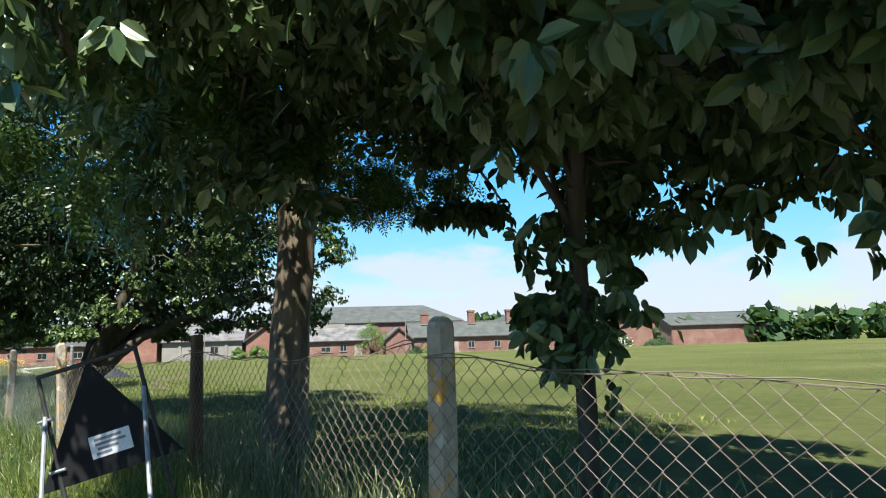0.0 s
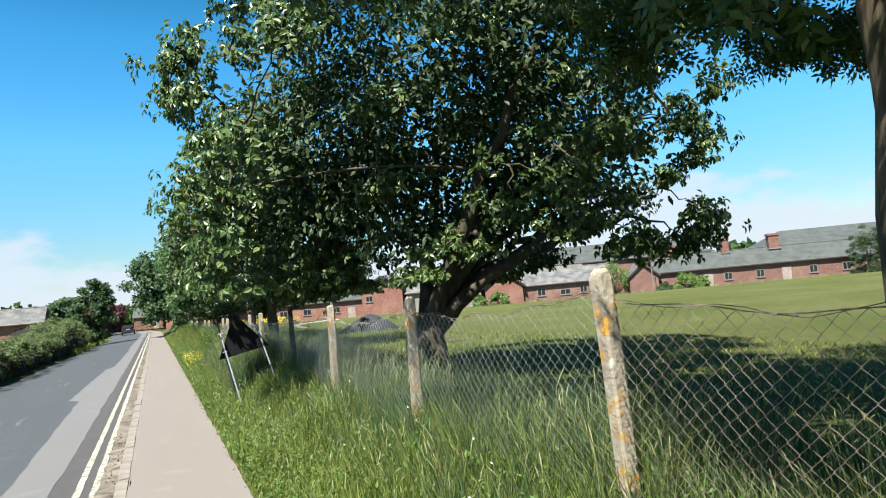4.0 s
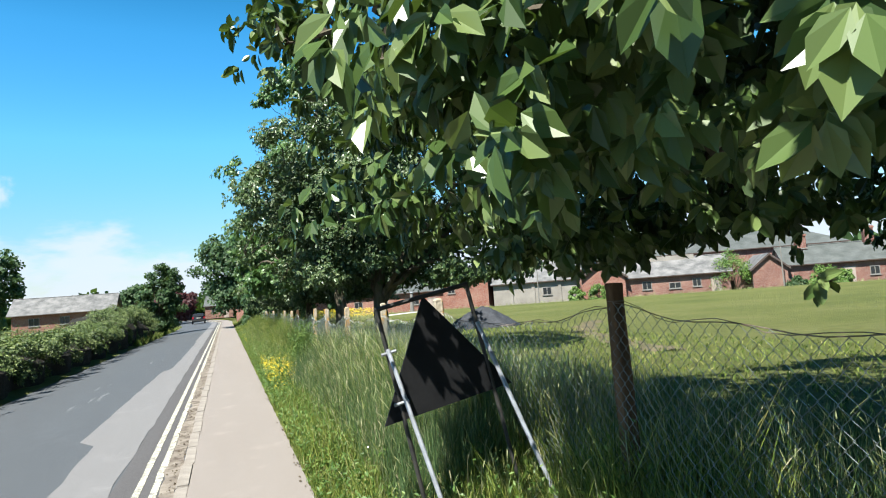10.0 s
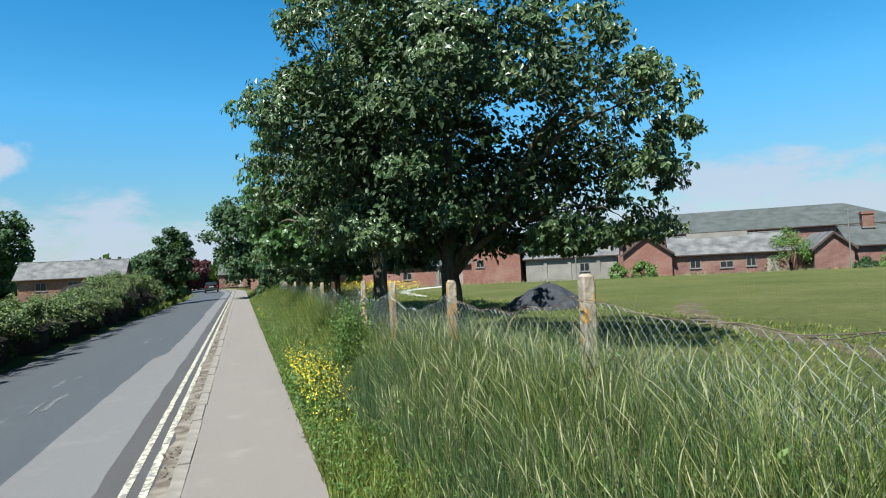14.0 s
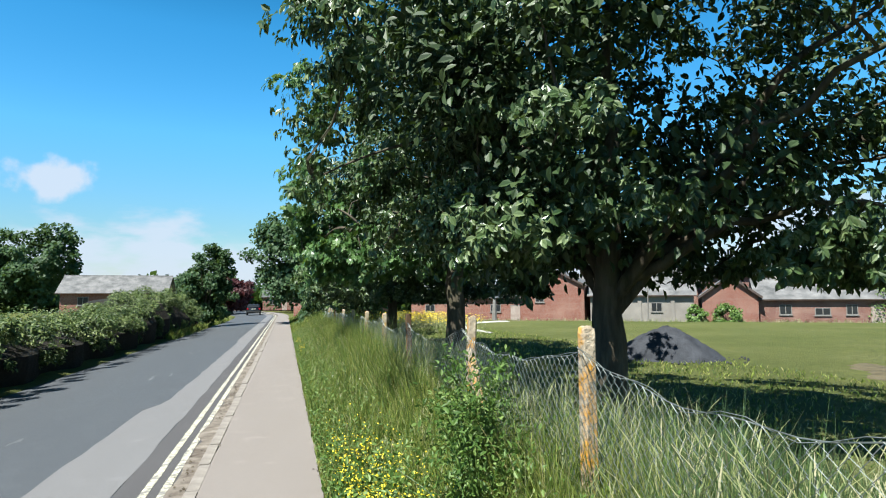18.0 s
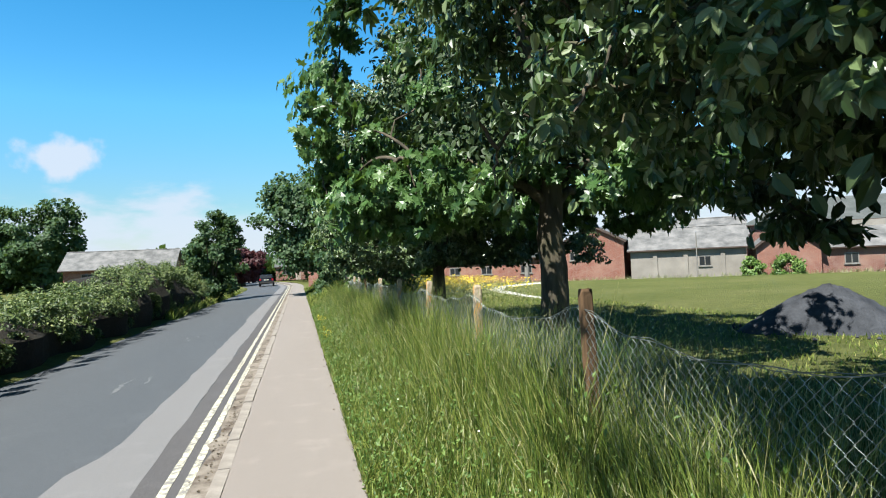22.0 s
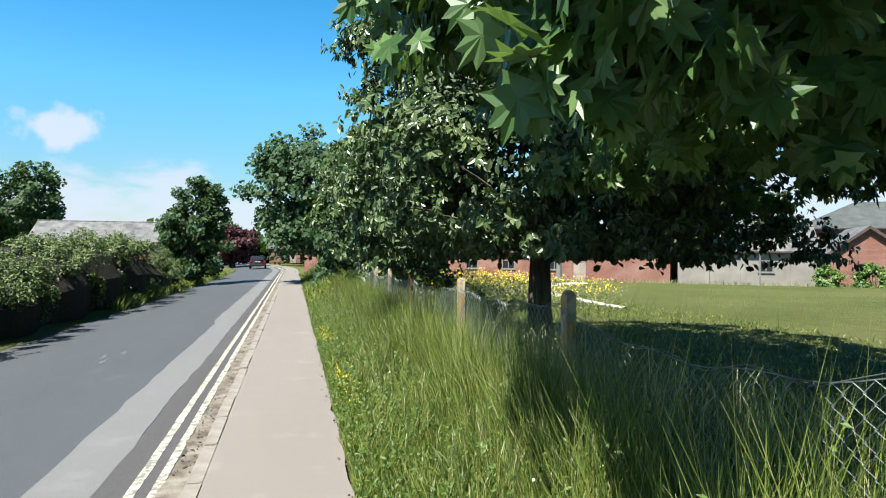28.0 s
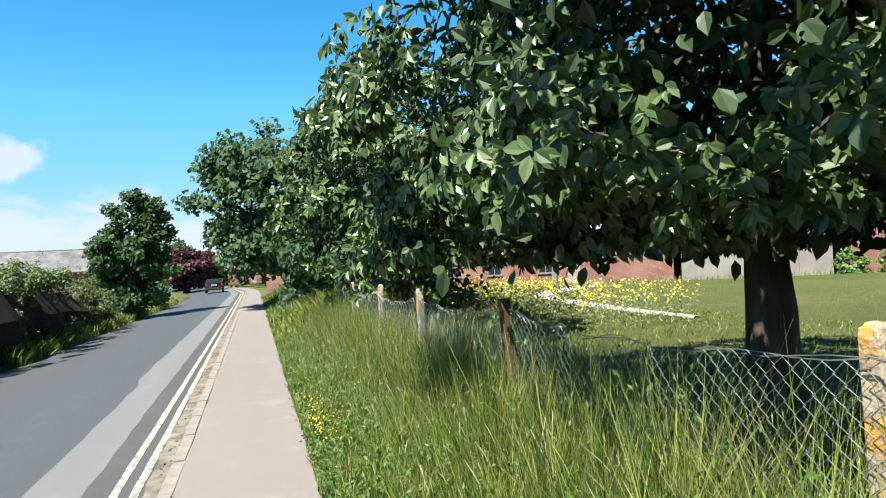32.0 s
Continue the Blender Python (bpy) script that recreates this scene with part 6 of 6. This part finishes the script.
# seeding stalks
def stalks(rng, x, y, h, name, label, mat):
    n = len(x)
    z0 = ground_z(x, y)
    a = rng.uniform(0, 2 * np.pi, n)
    ln_ = rng.uniform(0.1, 0.45, n) * h
    items_v, q = [], None
    P = []
    for t, w in ((0, 0.0013), (0.82, 0.0012), (0.90, 0.0034), (1.0, 0.0010)):
        cx_, cy_, cz_ = x + np.cos(a) * ln_ * t ** 2.4, y + np.sin(a) * ln_ * t ** 2.4, z0 + h * t * (1 - 0.12 * t ** 3)
        fx, fy = -np.sin(a) * w, np.cos(a) * w
        P.append(np.stack([cx_ - fx, cy_ - fy, cz_], -1))
        P.append(np.stack([cx_ + fx, cy_ + fy, cz_], -1))
    v = np.stack(P, 1)
    base = (np.arange(n) * 8)[:, None]
    q = np.concatenate([base + np.array([[2 * i, 2 * i + 1, 2 * i + 3, 2 * i + 2]]) for i in range(3)])
    return thing(name, fast_mesh("m", v.reshape(-1, 3), q, mat), label, "grass", kind="stuff")


n = 26000
x = 0.6 + rng.beta(1.6, 1.3, n) * 2.4
y = rng.uniform(8.5, 64, n)
stand = rng.uniform(0, 1, n) < 0.10
x, y = np.where(stand, 0.9 + 0.95 * rng.uniform(0, 1, n), x), np.where(stand, rng.uniform(25.5, 33.6, n), y)
stalks(rng, x, y, np.where(stand, 1.25, 1.0) * np.clip(tall(x, y), 0.3, 0.85) * rng.uniform(0.85, 1.18, n), "seeding_grass", "thin pale seeding grass stalks", M_stalk)


# yellow wildflowers, low at the footpath edge and as a far patch
def flowers(rng, x, y, h, size, name, label, mat, leaves=M_weed, leaf=3.2):
    z0 = ground_z(x, y)
    n = len(x)
    p = np.stack([x, y, z0 + h], -1)
    v, f = scatter(BLOB, p, rng.normal(0, 1, (n, 3)), np.tile([0, -0.3, 1.0], (n, 1)) + rng.normal(0, 0.5, (n, 3)), size * rng.uniform(0.6, 1.2, n))
    root = empty(name, (float(x.mean()), float(y.mean()), 0), label, "wildflowers", kind="stuff")
    o = np.array([float(x.mean()), float(y.mean()), 0])
    part("petals", fast_mesh("m", v - o, f, mat), root)
    m = n * 2
    p2 = np.repeat(p, 2, 0) * 1.0
    p2[:, 2] = np.repeat(z0, 2) + rng.uniform(0.02, 1, m) * np.repeat(h, 2)
    p2[:, :2] += rng.normal(0, 0.03, (m, 2))
    v, f = scatter(OVAL, p2, rng.normal(0, 1, (m, 3)) + np.array([0, 0, 0.5]), np.tile([0, 0, 1.0], (m, 1)) + rng.normal(0, 0.4, (m, 3)), np.full(m, size * leaf))
    part("leaves", fast_mesh("m", v - o, f, leaves), root)
    return root


n = 2600
y = rng.normal(35.2, 1.15, n)
x = 0.55 + np.abs(rng.normal(0, 0.36, n))
flowers(rng, x, y, rng.uniform(0.10, 0.42, n) * np.clip(1.15 - 0.3 * (x - 0.56), 0.4, 1.2), 0.017, "yellow_wildflowers", "patch of small yellow flowers at the path edge", M_petal)
n = 260
flowers(rng, 0.56 + np.abs(rng.normal(0, 0.12, n)), rng.normal(50.6, 0.5, n), rng.uniform(0.08, 0.3, n), 0.016, "yellow_wildflowers", "small tuft of yellow flowers at the path edge", M_petal)
n = 240
flowers(rng, 0.56 + np.abs(rng.normal(0, 0.1, n)), rng.normal(54.6, 0.4, n), rng.uniform(0.08, 0.3, n), 0.016, "yellow_wildflowers", "small tuft of yellow flowers by the path", M_petal)
n = 6500
flowers(rng, rng.uniform(2.6, 9.5, n), rng.uniform(60, 76, n), rng.uniform(0.5, 0.95, n), 0.05, "yellow_wildflowers", "tall bed of yellow flowering weeds behind the fence", M_petal, M_stalk, 1.6)
n = 260
flowers(rng, rng.uniform(0.9, 3.2, n), rng.uniform(10, 60, n), rng.uniform(0.25, 0.55, n), 0.02, "white_wildflowers", "scattered white flower heads in the grass", M_petal_white)

# bramble in the verge
for (x, y, h, nn, sd) in ((1.45, 35.5, 1.02, 3000, 1), (1.28, 35.0, 0.78, 1800, 2), (1.62, 36.2, 0.8, 1500, 4), (1.55, 47.0, 0.5, 260, 3)):
    r2 = np.random.RandomState(200 + sd)
    z0 = tz(x, y)
    root = empty("bramble", (x, y, z0), "leafy green bramble standing in the verge grass", "bramble", "brambles")
    stems_ = []
    for _ in range(16):
        e = np.array([r2.normal(0, 0.26), r2.normal(0, 0.30), h * r2.uniform(0.6, 1.1)])
        stems_.append(tube_arrays(bezier(np.zeros(3), e * np.array([0.3, 0.3, 0.8]), e, 6), np.linspace(0.006, 0.002, 6), 4))
    v, q = join_arrays(stems_)
    tagged(part("stems", fast_mesh("m", v, q, M_weed), root), kind="stuff")
    pts_ = v[r2.randint(8, len(v), nn)] + r2.normal(0, 0.07, (nn, 3))
    pts_[:, 2] = np.abs(pts_[:, 2])
    v, f = scatter(OVAL, pts_, r2.normal(0, 1, (nn, 3)), np.tile([0, 0, 1.0], (nn, 1)) + r2.normal(0, 0.5, (nn, 3)), 0.042 * r2.uniform(0.6, 1.3, nn))
    part("leaves", fast_mesh("m", v, f, M_weed), root)

# crumbs and dead leaves in the gutter and along the path edge
n = 2600
r3 = np.random.RandomState(300)
y = r3.uniform(8, 62, n)
gut = r3.uniform(0, 1, n) < 0.7
x = np.where(gut, r3.normal(-0.72, 0.05, n), 0.50 + r3.normal(0, 0.035, n))
z = np.where(gut, -0.062, 0.006)
keep = (np.sin(y * 0.9) + np.sin(y * 2.3 + 1) > -0.6) | ~gut
p = np.stack([x, y, z], -1)[keep]
v, f = scatter(BLOB, p, r3.normal(0, 1, (len(p), 3)) * np.array([1, 1, 0.2]), np.tile([0, 0, 1.0], (len(p), 1)) + r3.normal(0, 0.35, (len(p), 3)), r3.uniform(0.008, 0.034, len(p)))
thing("gutter_litter", fast_mesh("m", v, f, M_soil), "brown leaf litter and crumbs along the kerb", "litter", kind="stuff")

# ---- kerb, stone by stone ----
kerb = tagged(empty("kerb", (0, 0, 0), "worn concrete kerb stones along the footpath", "kerb"), kind="structure")
bm = bmesh.new()
bmesh.ops.create_cube(bm, size=1.0)
for v_ in bm.verts:
    v_.co = (v_.co.x * 0.125, v_.co.y * 0.905, v_.co.z * 0.25 - 0.125)
bmesh.ops.bevel(bm, geom=[e_ for e_ in bm.edges if all(v_.co.z > -0.01 for v_ in e_.verts)], offset=0.014, segments=2, affect="EDGES")
stone_me = bm_mesh(bm, M_kerb)
for i in range(150):
    yk = -20 + i * 0.915
    st = new("kerb_stone", stone_me)
    st.parent = kerb
    st.matrix_basis = pose(-0.580 + float(bend(yk)) + rs.normal(0, 0.004), yk, 0.004 + rs.normal(0, 0.004), rs.normal(0, 0.25), rs.normal(0, 0.8), rs.normal(0, 0.3))
